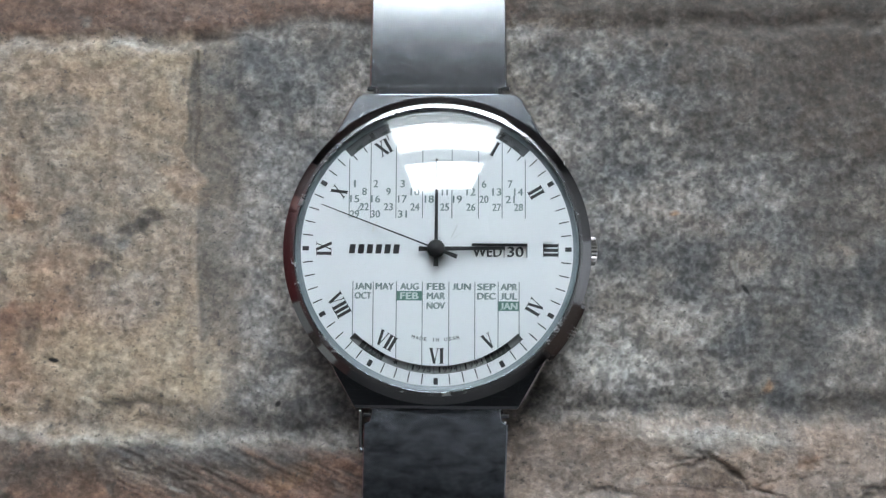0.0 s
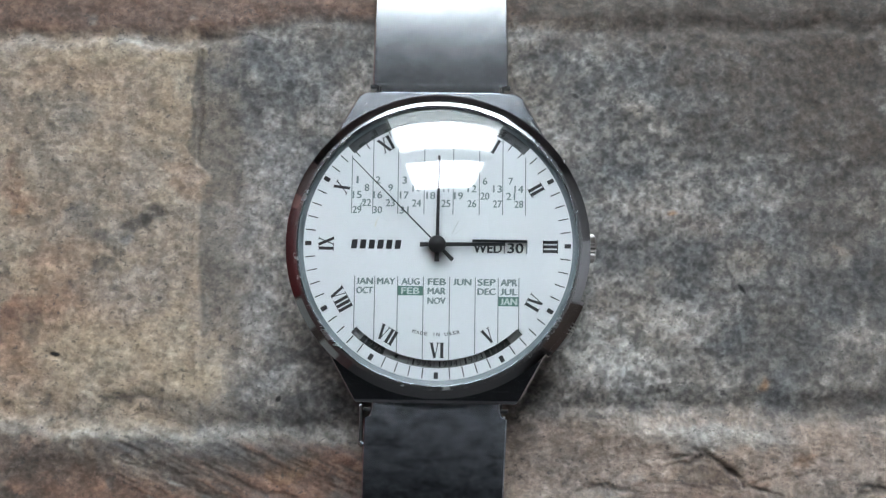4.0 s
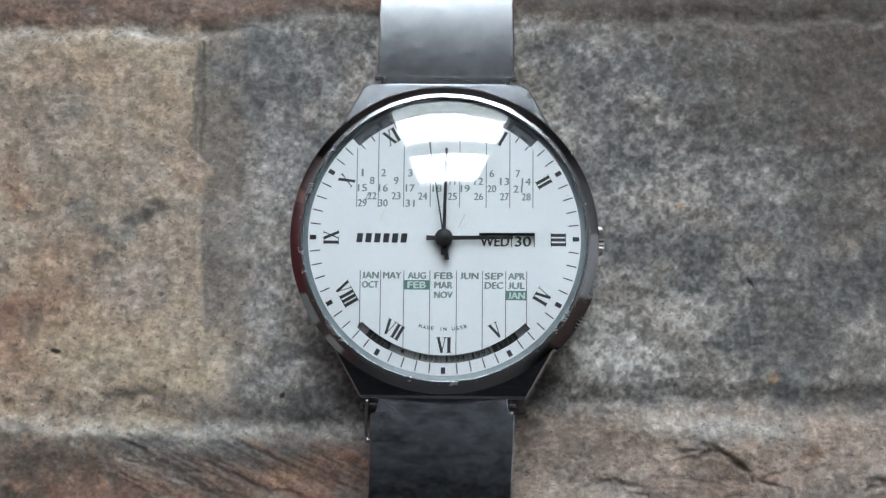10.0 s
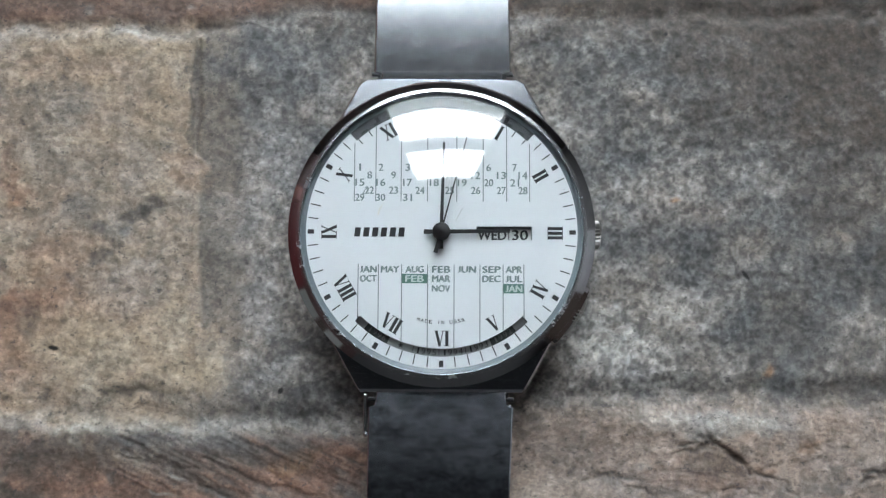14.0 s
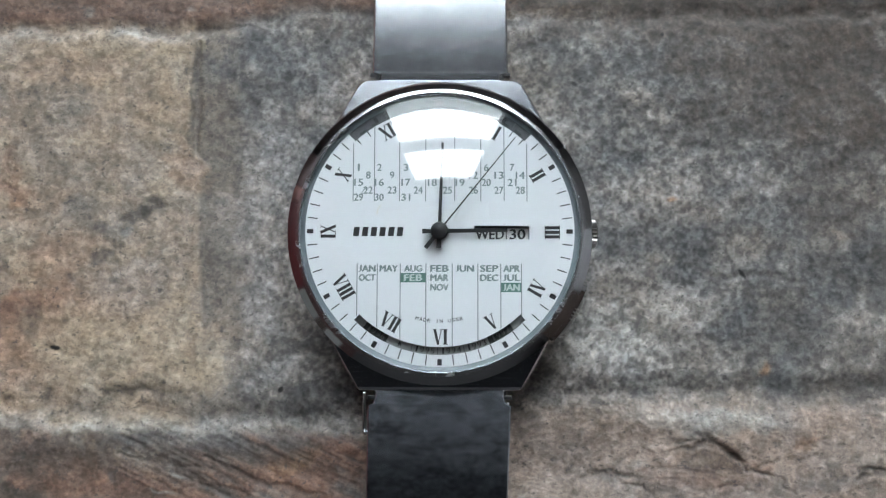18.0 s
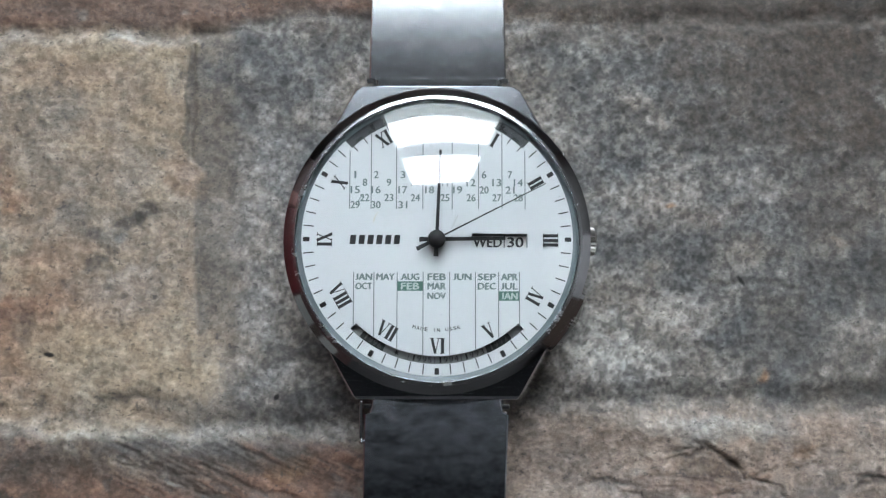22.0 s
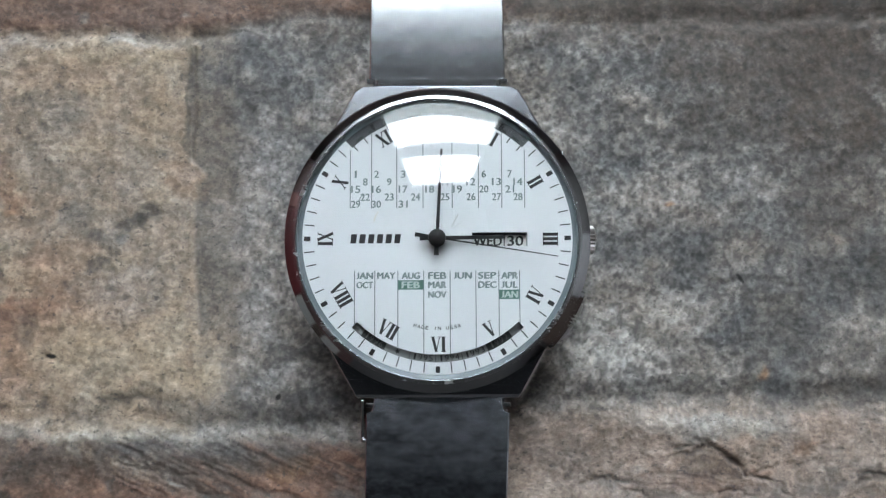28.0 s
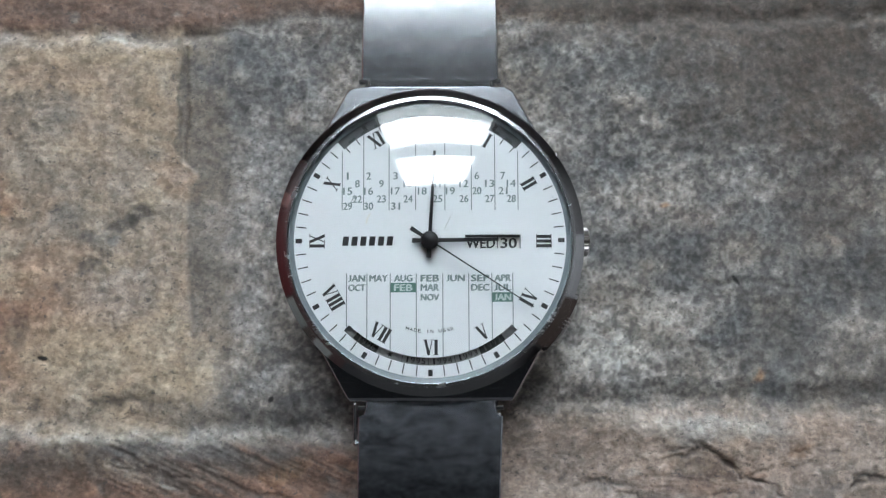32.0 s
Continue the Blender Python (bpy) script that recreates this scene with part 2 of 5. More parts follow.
def part(name, bm, material, parent, label="", smooth=False, unit=MM, at=None):
    me = bm if isinstance(bm, bpy.types.Mesh) else mesh_of(bm, name, smooth, unit)
    if not me.materials:
        me.materials.append(material)
    ob = new(name, me)
    if me.materials[0] != material:
        ob.material_slots[0].link = "OBJECT"
        ob.material_slots[0].material = material
    ob.parent = parent
    if at is not None:
        ob.matrix_basis = at
    if label:
        ob["label"] = label
    return ob


def mmpose(x, y, z, rz=0):
    return pose(x * MM, y * MM, z * MM, 0, 0, rz)


def thing(name, label, category, kind="", m=None):
    ob = new(name)
    ob.empty_display_size = 0.01
    if m is not None:
        ob.matrix_basis = m
    return tagged(ob, label, category, "", kind)


def lathe(profile, steps=128, closed=True):
    """Turns a list of (radius, z) about z."""
    bm = bmesh.new()
    rings = []
    for r, z in profile:
        rings.append([bm.verts.new((r * math.cos(2 * math.pi * i / steps), r * math.sin(2 * math.pi * i / steps), z)) for i in range(steps)])
    pairs = list(zip(rings, rings[1:])) + ([(rings[-1], rings[0])] if closed else [])
    for a, b in pairs:
        for i in range(steps):
            j = (i + 1) % steps
            bm.faces.new((a[i], a[j], b[j], b[i]))
    return bm


def prism(outline, z0, z1, bevel=0.0, segs=2):
    bm = bmesh.new()
    lo = [bm.verts.new((x, y, z0)) for x, y in outline]
    hi = [bm.verts.new((x, y, z1)) for x, y in outline]
    n = len(outline)
    bm.faces.new(lo[::-1])
    bm.faces.new(hi)
    for i in range(n):
        bm.faces.new((lo[i], lo[(i + 1) % n], hi[(i + 1) % n], hi[i]))
    if bevel:
        bmesh.ops.bevel(bm, geom=list(bm.edges), offset=bevel, segments=segs, affect="EDGES", profile=0.6)
    return bm


def bar(x0, x1, y0, y1, z0, z1, bevel=0.0):
    return prism([(x0, y0), (x1, y0), (x1, y1), (x0, y1)], z0, z1, bevel)


def join(*bms):
    out = bmesh.new()
    for b in bms:
        me = bpy.data.meshes.new("tmp")
        b.to_mesh(me)
        b.free()
        out.from_mesh(me)
        bpy.data.meshes.remove(me)
    return out


def arc(r, a0, a1, n):
    """Points at clock angles (degrees clockwise from twelve)."""
    return [(r * math.sin(radians(a0 + (a1 - a0) * i / n)), r * math.cos(radians(a0 + (a1 - a0) * i / n))) for i in range(n + 1)]


def sector(r0, r1, a0, a1, z0, z1, n=10):
    return prism(arc(r0, a0, a1, n) + arc(r1, a1, a0, n), z0, z1)


def plate(loops, z0, z1):
    """A flat plate with holes, from closed outlines."""
    cu = bpy.data.curves.new("plate", "CURVE")
    cu.dimensions, cu.fill_mode, cu.extrude = "2D", "BOTH", (z1 - z0) / 2
    for pts in loops:
        sp = cu.splines.new("POLY")
        sp.points.add(len(pts) - 1)
        for p, (x, y) in zip(sp.points, pts):
            p.co = (x, y, 0, 1)
        sp.use_cyclic_u = True
    ob = new("plate", cu)
    me = bpy.data.meshes.new_from_object(ob.evaluated_get(bpy.context.evaluated_depsgraph_get()))
    bm = bmesh.new()
    bm.from_mesh(me)
    bmesh.ops.translate(bm, vec=(0, 0, (z0 + z1) / 2), verts=bm.verts)
    bpy.data.objects.remove(ob)
    bpy.data.curves.remove(cu)
    bpy.data.meshes.remove(me)
    return bm


def stroke(x0, y0, x1, y1, w):
    d = Vector((x1 - x0, y1 - y0)).normalized()
    px, py = -d.y * w / 2, d.x * w / 2
    return prism([(x0 + px, y0 + py), (x0 - px, y0 - py), (x1 - px, y1 - py), (x1 + px, y1 + py)], -0.01, 0.012)


LETTERS = {}


def writing(body, width, height, heavy=0.0):
    """A mesh of printed characters, centred, fitted to width and height."""
    key = (body, round(width, 3), round(height, 3), heavy)
    if key in LETTERS:
        return LETTERS[key]
    cu = bpy.data.curves.new("writing", "FONT")
    cu.body, cu.size, cu.extrude, cu.resolution_u = body, 1.0, 0.01, 3
    ob = new("writing", cu)
    me = bpy.data.meshes.new_from_object(ob.evaluated_get(bpy.context.evaluated_depsgraph_get()))
    bpy.data.objects.remove(ob)
    bpy.data.curves.remove(cu)
    bm = bmesh.new()
    bm.from_mesh(me)
    bpy.data.meshes.remove(me)
    todo = set(bm.verts)
    while todo:            # capitals that drop below the line are set upon it
        isle, edge = set(), [todo.pop()]
        while edge:
            v = edge.pop()
            isle.add(v)
            for e in v.link_edges:
                o = e.other_vert(v)
                if o in todo:
                    todo.discard(o)
                    edge.append(o)
        lo, hi = min(v.co.y for v in isle), max(v.co.y for v in isle)
        if lo < -0.05:
            for v in isle:
                v.co.y = (v.co.y - lo) * hi / (hi - lo)
    xs, ys = [v.co.x for v in bm.verts], [v.co.y for v in bm.verts]
    cx, cy, w, h = (min(xs) + max(xs)) / 2, (min(ys) + max(ys)) / 2, max(xs) - min(xs), max(ys) - min(ys)
    for v in bm.verts:
        v.co = Vector(((v.co.x - cx) * width / w, (v.co.y - cy) * height / h, v.co.z))
    if heavy:
        more = [bm.copy() for _ in range(2)]
        for k, b in zip((-1, 1), more):
            bmesh.ops.translate(b, vec=(k * heavy, k * heavy * 0.5, -0.002 * k), verts=b.verts)
        bm.free()
        bm = join(*more)
    LETTERS[key] = mesh_of(bm, "writing")
    return LETTERS[key]


# ---------------------------------------------------------------- the room
def slab(x0, x1, y0, y1, z0, z1):
    return bar(x0, x1, y0, y1, z0, z1)


ROOM = pose(0, 0, 0, 0, 0, 4.6)


def structure(name, bm, material, label):
    ob = part(name, bm, material, None, unit=1.0, at=ROOM)
    return tagged(ob, label, name.split("_")[0], "", "structure")


WX0, WX1, WZ0, WZ1, WY = -0.305, 0.540, 0.28, 1.85, 0.90
wall = structure("wall_north", join(
    slab(-1.3, WX0, WY, WY + 0.05, -0.01, 3.3), slab(WX1, 1.3, WY, WY + 0.05, -0.01, 3.3),
    slab(WX0, WX1, WY, WY + 0.05, -0.01, WZ0), slab(WX0, WX1, WY, WY + 0.05, WZ1, 3.3)), M_NORTH, "plain pale painted wall with a tall window")
structure("wall_south", slab(-1.3, 1.3, -1.5, -1.4, -0.01, 3.3), M_PLASTER, "plain grey painted wall")
structure("wall_west", slab(-1.4, -1.3, -1.4, 1.1, -0.01, 3.3), M_WEST, "plain red-brown painted wall")
structure("wall_east", slab(1.3, 1.4, -1.4, 1.1, -0.01, 3.3), M_EAST, "plain pale grey painted wall")
structure("ceiling", slab(-1.4, 1.4, -1.5, 1.1, 3.3, 3.4), M_CEIL, "unseen near-black ceiling that darkens the steel's reflections")
window = thing("window_1", "tall white-framed window with a thick transom", "window", "structure", ROOM)
part("window_frame", join(
    slab(WX0, WX0 + 0.012, WY + 0.01, WY + 0.04, WZ0, WZ1), slab(WX1 - 0.012, WX1, WY + 0.01, WY + 0.04, WZ0, WZ1),
    slab(WX0 + 0.012, WX1 - 0.012, WY + 0.01, WY + 0.04, WZ0, WZ0 + 0.012), slab(WX0 + 0.012, WX1 - 0.012, WY + 0.01, WY + 0.04, WZ1 - 0.012, WZ1)),
    M_FRAME, window, unit=1.0)
part("transom", slab(WX0 + 0.012, WX1 - 0.012, WY + 0.01, WY + 0.04, 0.93, 1.105), M_FRAME, window, unit=1.0)
part("window_sill", slab(WX0, WX1, WY - 0.02, WY + 0.005, WZ0, WZ0 + 0.02), M_FRAME, window, unit=1.0)
structure("backdrop_sky", slab(WX0 - 0.3, WX1 + 0.3, WY + 0.09, WY + 0.1, 0.62, WZ1 + 0.4), M_SKY, "bright overcast sky")
structure("backdrop_distance", slab(WX0 - 0.3, WX1 + 0.3, WY + 0.09, WY + 0.1, -0.01, 0.62), M_HAZE, "pale hazy distance below the sky")


def cabinet(label, material, m, w, h):
    """An unseen stand-in block for an unknown colour mirrored in the bezel."""
    ob = tagged(thing("mirrored_block", label, "cabinet", "", m), group="low cabinets round the room")
    part("body", bar(-w / 2, w / 2, 0, 0.25, 0.0, h, 0.008), material, ob, unit=1.0)
    part("front_panel", bar(-w / 2 + 0.006, w / 2 - 0.006, -0.018, -0.001, 0.02, h - 0.02, 0.003), material, ob, unit=1.0)
    return ob


def standing(label, material, clock, away, w, h, yaw=None):
    """A stand-in block at a clock angle from the watch, which it faces unless a yaw is given."""
    a = radians(clock)
    return cabinet(label, material, pose(away * math.sin(a), away * math.cos(a), 0.0, 0, 0, -clock if yaw is None else yaw), w, h)


standing("unseen dark red block that tints the bezel", M_RED_BLOCK, 270, 0.9, 0.54, 0.9)
standing("unseen bright red block that tints the bezel", M_BRIGHT_BLOCK, 289.8, 0.957, 0.10, 0.9, 90)
standing("unseen reddish brown block that tints the bezel", M_RUST_BLOCK, 299.5, 1.035, 0.28, 0.9, 90)
standing("unseen brown block that tints the bezel", M_BROWN_BLOCK, 120, 0.9, 0.36, 0.8)
standing("unseen pale block that tints the bezel", M_PALE_BLOCK, 96, 0.9, 0.40, 0.9)
# These three stand in for stone colours mirrored in the bezel's outer flank.
standing("unseen pale block that tints the bezel", M_WHITE_BLOCK, 246, 0.9, 0.20, 0.33)
standing("unseen brown block that tints the bezel", M_BROWN_BLOCK, 236.5, 0.9, 0.09, 0.33)
standing("unseen pale block that tints the bezel", M_WHITE_BLOCK, 229, 0.9, 0.14, 0.33)


# ---------------------------------------------------------------- stone facing
def lattice(ix, iy, seed):
    v = np.sin(ix * 127.1 + iy * 311.7 + seed * 74.7) * 43758.5453
    return v - np.floor(v)


def vnoise(x, y, seed):
    ix, iy = np.floor(x), np.floor(y)
    fx, fy = x - ix, y - iy
    fx, fy = fx * fx * (3 - 2 * fx), fy * fy * (3 - 2 * fy)
    a, b = lattice(ix, iy, seed), lattice(ix + 1, iy, seed)
    c, d = lattice(ix, iy + 1, seed), lattice(ix + 1, iy + 1, seed)
    return (a + (b - a) * fx) + ((c + (d - c) * fx) - (a + (b - a) * fx)) * fy


def fbm(x, y, size, seed, octaves=5, gain=0.55):
    """Fractal noise from about -1 to 1; size is the largest grain."""
    s, amp, tot = 0.0, 1.0, 0.0
    for o in range(octaves):
        k = 2.03 ** o / size
        s = s + amp * (vnoise(x * k + 13.7 * o, y * k - 7.9 * o, seed + o) * 2 - 1)
        tot += amp
        amp *= gain
    return s / tot * 1.6


def step(lo, hi, v):
    t = np.clip((v - lo) / (hi - lo), 0, 1)
    return t * t * (3 - 2 * t)


TONE = {
    "beige": (0.41, 0.325, 0.256), "tan": (0.40, 0.27, 0.187), "olive": (0.275, 0.225, 0.181), "dark": (0.085, 0.082, 0.075),
    "rust": (0.285, 0.162, 0.117), "grey": (0.188, 0.173, 0.161), "pale": (0.40, 0.365, 0.34), "slate": (0.124, 0.121, 0.12),
    "pink": (0.40, 0.315, 0.265), "mortar": (0.215, 0.185, 0.16), "white": (0.47, 0.45, 0.42), "brown": (0.125, 0.099, 0.083), "umber": (0.092, 0.074, 0.063), "sand": (0.485, 0.383, 0.27),
    "orange": (0.40, 0.21, 0.10), "black": (0.02, 0.019, 0.018),
}

PATCHES, DENTS, CRACKS = {}, [], []


def stain(tone, x, y, half_w, half_h, turn, weight):
    """A soft-edged patch of one tone on the facing."""
    PATCHES.setdefault(tone, []).append((x, y, half_w, half_h, turn, weight))


def dent(x, y, half_w, half_h, turn, depth):
    DENTS.append((x, y, half_w, half_h, turn, depth))


def crack(width, depth, dirt_shade, *way):
    """A crevice along a broken line, its dirt and shade drawn in umber."""
    CRACKS.append((width, depth, dirt_shade, way))


stain("tan", -41.4, -16.4, 9.48, 4.74, 0, 0.35)
stain("tan", -54.0, -19.3, 7.11, 4.74, 0, 0.4)
stain("tan", -55.4, -2.7, 7.11, 4.74, 0, 0.45)
stain("tan", -49.6, -9.0, 6.32, 3.95, 0, 0.4)
stain("tan", -42.5, 22.3, 6.32, 8.69, 0, 0.25)
stain("tan", -55.7, 27.2, 10.27, 3.56, 0, 0.3)
stain("tan", -56.8, -9.1, 8.69, 4.74, 0, 0.5)
stain("tan", -36.5, 10.2, 3.56, 3.16, 0, 0.7)
stain("tan", -47.0, -15.3, 7.11, 3.95, 0, 0.4)
stain("tan", -35.8, -17.1, 2.37, 2.37, 0, 0.8)
stain("olive", -53.1, 22.2, 9.48, 5.53, 0, 0.3)
stain("olive", -57.8, 18.2, 6.32, 4.74, 0, 0.6)
stain("olive", -46.8, 4.5, 8.69, 3.16, -20, 0.6)
stain("olive", -41.0, -4.2, 7.11, 7.11, 0, 0.35)
stain("olive", -42.4, 16.6, 4.74, 4.74, 0, 0.4)
stain("olive", -42.9, -21.1, 9.48, 1.58, 5, 0.6)
stain("rust", -59.8, -15.4, 4.74, 8.69, 0, 0.5)
stain("rust", -53.6, -9.0, 4.74, 4.74, 0, 0.3)
stain("rust", -59.2, -9.1, 5.53, 2.77, 0, 0.6)
stain("rust", -60.6, 6.8, 2.37, 1.98, 0, 0.5)
stain("rust", -43.3, -33.1, 15.80, 3.16, 0, 0.5)
stain("rust", -51.0, 35.0, 14.22, 1.98, 0, 0.5)
stain("rust", -21.3, -33.2, 10.27, 1.98, 0, 0.6)
# Broad dark tones, here and further down, darken the facing's upper right.
stain("dark", 50.7, 24.8, 25.28, 15.01, 0, 0.42)
stain("dark", 37.3, 23.2, 11.06, 9.48, 0, 0.25)
stain("dark", 55.6, 33.7, 12.64, 3.16, 0, 0.35)
stain("dark", 37.4, 31.3, 9.48, 3.95, 0, 0.25)
stain("dark", 47.7, 33.5, 23.70, 2.69, 0, 0.6)
stain("dark", 31.9, 32.5, 17.38, 1.42, 0, 0.4)
# Shadow line along the beige block's right side, drawn as dark pigment.
stain("dark", -35.1, 20.7, 0.47, 9.09, 0, 0.75)
stain("dark", -11.2, 30.4, 7.11, 1.11, 0, 0.4)
stain("dark", -42.0, 4.1, 4.74, 1.11, 25, 0.6)
stain("dark", -48.2, -1.9, 3.95, 0.79, 40, 0.6)
stain("dark", -57.5, -11.4, 1.58, 3.56, 10, 0.5)
stain("dark", -55.1, -21.2, 0.79, 1.74, 0, 0.6)
stain("dark", -43.6, -21.1, 5.53, 0.79, 0, 0.5)
# Thin dark tones down the cracks put their shade into the pigment.
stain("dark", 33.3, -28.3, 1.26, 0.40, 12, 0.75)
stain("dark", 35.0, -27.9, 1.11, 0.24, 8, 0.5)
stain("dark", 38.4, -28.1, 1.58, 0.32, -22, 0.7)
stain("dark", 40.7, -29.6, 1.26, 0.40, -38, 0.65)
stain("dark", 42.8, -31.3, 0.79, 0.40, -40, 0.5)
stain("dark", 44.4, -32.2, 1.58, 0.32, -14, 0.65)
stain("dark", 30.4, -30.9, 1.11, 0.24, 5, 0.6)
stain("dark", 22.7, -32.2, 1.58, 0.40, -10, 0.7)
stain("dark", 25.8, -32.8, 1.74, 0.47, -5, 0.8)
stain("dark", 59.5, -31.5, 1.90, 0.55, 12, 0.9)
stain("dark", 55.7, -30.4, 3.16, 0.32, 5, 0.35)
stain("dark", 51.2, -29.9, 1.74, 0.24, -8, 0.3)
stain("dark", 41.4, 34.5, 33.18, 1.26, 0, 0.75)
stain("dark", 27.1, 34.1, 4.74, 0.95, 0, 0.5)
stain("dark", 55.6, 32.9, 12.64, 1.74, 0, 0.5)
stain("dark", 31.4, -19.6, 15.80, 1.26, 0, 0.45)
stain("dark", 49.8, -20.0, 12.64, 0.95, 0, 0.35)
stain("dark", 26.8, -16.2, 2.77, 1.74, 0, 0.6)
stain("beige", -45.0, -30.0, 11.06, 1.58, -20, 0.3)
stain("beige", -56.4, -20.1, 6.32, 3.95, 0, 0.35)
stain("beige", -43.0, -15.2, 11.85, 3.95, 0, 0.65)
stain("beige", -35.0, -19.9, 7.90, 2.37, 0, 0.5)
stain("beige", -49.1, -24.7, 12.64, 1.11, 0, 0.4)
stain("beige", -28.0, -15.1, 4.74, 4.74, 0, 0.35)
stain("beige", -51.9, -12.2, 7.11, 3.16, 0, 0.4)
stain("pale", 26.9, 4.9, 7.11, 3.95, 0, 0.35)
stain("pale", 47.2, 2.6, 7.90, 3.16, 0, 0.25)
stain("pale", 23.7, -14.7, 10.27, 4.34, -15, 0.9)
stain("pale", 32.3, -9.2, 7.11, 3.16, 10, 0.7)
stain("pale", 20.6, -10.8, 4.74, 3.95, 0, 0.8)
stain("pale", -25.9, -0.2, 3.56, 9.48, 0, 0.55)
stain("pale", -30.0, 3.8, 2.37, 4.74, 0, 0.4)
stain("pale", 18.4, 16.8, 3.56, 4.74, 0, 0.45)
stain("pale", 47.3, 8.9, 9.48, 3.16, 0, 0.35)
stain("pale", -25.3, 9.4, 3.16, 4.74, 0, 0.5)
stain("pale", -25.7, -8.8, 3.95, 4.74, 0, 0.5)
stain("pale", 43.6, 20.0, 4.74, 2.37, 0, 0.35)
stain("pale", -31.1, -16.7, 3.16, 3.16, 0, 0.3)
stain("slate", 56.2, 27.2, 12.64, 7.11, 0, 0.5)
stain("slate", 41.3, 25.6, 15.80, 4.74, 0, 0.4)
stain("slate", -43.8, -28.1, 3.56, 1.26, 0, 0.55)
stain("slate", -46.5, -30.4, 1.58, 1.74, -50, 0.4)
stain("slate", 50.7, 22.4, 18.96, 10.27, 0, 0.55)
stain("slate", 25.5, 31.3, 12.64, 2.37, 0, 0.3)
stain("slate", 37.3, 22.4, 10.27, 7.11, 0, 0.5)
stain("slate", 51.2, 9.7, 9.48, 6.32, 0, 0.4)
stain("slate", 47.5, 20.0, 23.70, 17.38, 0, 0.55)
stain("slate", 56.4, -2.0, 11.06, 9.48, 0, 0.3)
stain("slate", 21.6, 26.4, 10.27, 7.11, 0, 0.4)
stain("slate", 55.9, -20.6, 9.48, 4.74, 0, 0.4)
stain("slate", -28.1, 26.4, 4.74, 4.74, 0, 0.4)
stain("slate", -34.8, -27.6, 14.22, 1.11, -12, 0.5)
stain("slate", -24.0, 24.7, 5.53, 3.95, 0, 0.6)
stain("slate", 30.0, 0.9, 11.85, 3.95, 0, 0.3)
stain("slate", 44.7, -5.2, 13.43, 2.77, -8, 0.6)
stain("slate", 19.2, 22.4, 4.74, 3.16, 0, 0.5)
stain("slate", 36.5, 16.8, 6.32, 3.16, 15, 0.5)
stain("slate", 25.5, 27.2, 9.48, 2.37, 0, 0.4)
# Slate darkens the stone where the watch's shadow falls below its left lug.
stain("slate", -16.9, -18.9, 4.74, 3.16, 0, 0.5)
stain("slate", 53.0, 24.0, 6.32, 4.74, 0, 0.5)
stain("white", 25.3, -11.6, 5.53, 2.77, -20, 0.4)
stain("white", 31.9, -9.1, 3.95, 1.74, 0, 0.35)
stain("white", 22.1, -16.6, 3.95, 1.58, 0, 0.3)
# Pale mortar and the highlight on the beige block's top edge, as pigment.
stain("white", -43.5, 30.0, 7.11, 1.11, 0, 0.5)
stain("white", -58.2, 29.2, 7.90, 1.26, 0, 0.25)
stain("white", 42.9, -24.9, 8.69, 1.98, 3, 0.55)
stain("white", 31.3, -24.6, 9.48, 1.74, 0, 0.4)
stain("white", 22.1, -14.7, 4.74, 2.77, -15, 0.5)
stain("orange", 44.5, -18.4, 1.11, 0.71, 10, 0.6)
stain("orange", 51.2, -28.6, 3.16, 1.58, 30, 0.3)
stain("orange", 16.0, 32.9, 7.11, 1.98, 0, 0.12)
stain("orange", 32.1, 5.0, 0.63, 0.55, 0, 0.6)
stain("orange", -19.8, -30.9, 4.74, 1.58, 20, 0.35)
stain("brown", 37.8, -30.6, 4.74, 1.98, 0, 0.45)
# Two browns deepen the watch's shadow on either side of the lower bracelet.
stain("brown", 20.9, -27.0, 5.53, 5.53, 0, 0.5)
stain("brown", -18.3, -27.4, 3.95, 4.74, 0, 0.4)
stain("brown", -51.2, -31.6, 15.80, 3.16, 0, 0.45)
stain("brown", -32.3, -31.4, 11.85, 3.16, 0, 0.4)
stain("brown", 50.8, 31.7, 23.70, 3.56, 0, 0.7)
stain("brown", 31.9, 32.9, 12.64, 2.37, 0, 0.55)
stain("brown", 38.2, -29.9, 3.95, 1.58, 0, 0.5)
# Brown draws the shadow line at the beige block's lower edge.
stain("brown", -37.3, -21.6, 4.74, 0.63, 0, 0.6)
stain("brown", 41.4, 34.1, 27.65, 3.16, 0, 0.75)
stain("brown", 59.4, 26.4, 9.48, 12.64, 0, 0.6)
stain("brown", 21.6, 34.9, 11.06, 1.98, 0, 0.5)
stain("brown", 49.2, 27.2, 20.54, 9.48, 0, 0.5)
stain("brown", 56.6, 9.7, 9.48, 11.85, 0, 0.3)
stain("brown", -59.2, -29.4, 11.85, 3.95, 0, 0.5)
stain("brown", 35.8, 30.5, 26.07, 2.37, 0, 0.7)
stain("brown", 17.6, 31.3, 9.48, 2.77, 0, 0.5)
stain("brown", 59.0, -19.0, 9.48, 3.16, 0, 0.3)
stain("brown", 38.2, -31.4, 4.74, 1.58, 0, 0.5)
stain("brown", -12.8, 31.3, 6.32, 2.37, 0, 0.5)
stain("brown", -58.4, 34.6, 9.48, 1.58, 0, 0.4)
stain("umber", 49.3, 33.7, 27.65, 3.56, 0, 0.4)
stain("umber", 27.9, 34.5, 9.48, 1.98, 0, 0.3)
stain("umber", 49.3, 31.3, 19.75, 2.37, 0, 0.35)
stain("umber", 52.3, 24.0, 23.70, 14.22, 0, 0.5)
stain("umber", 45.4, 34.5, 26.07, 1.74, 0, 0.5)
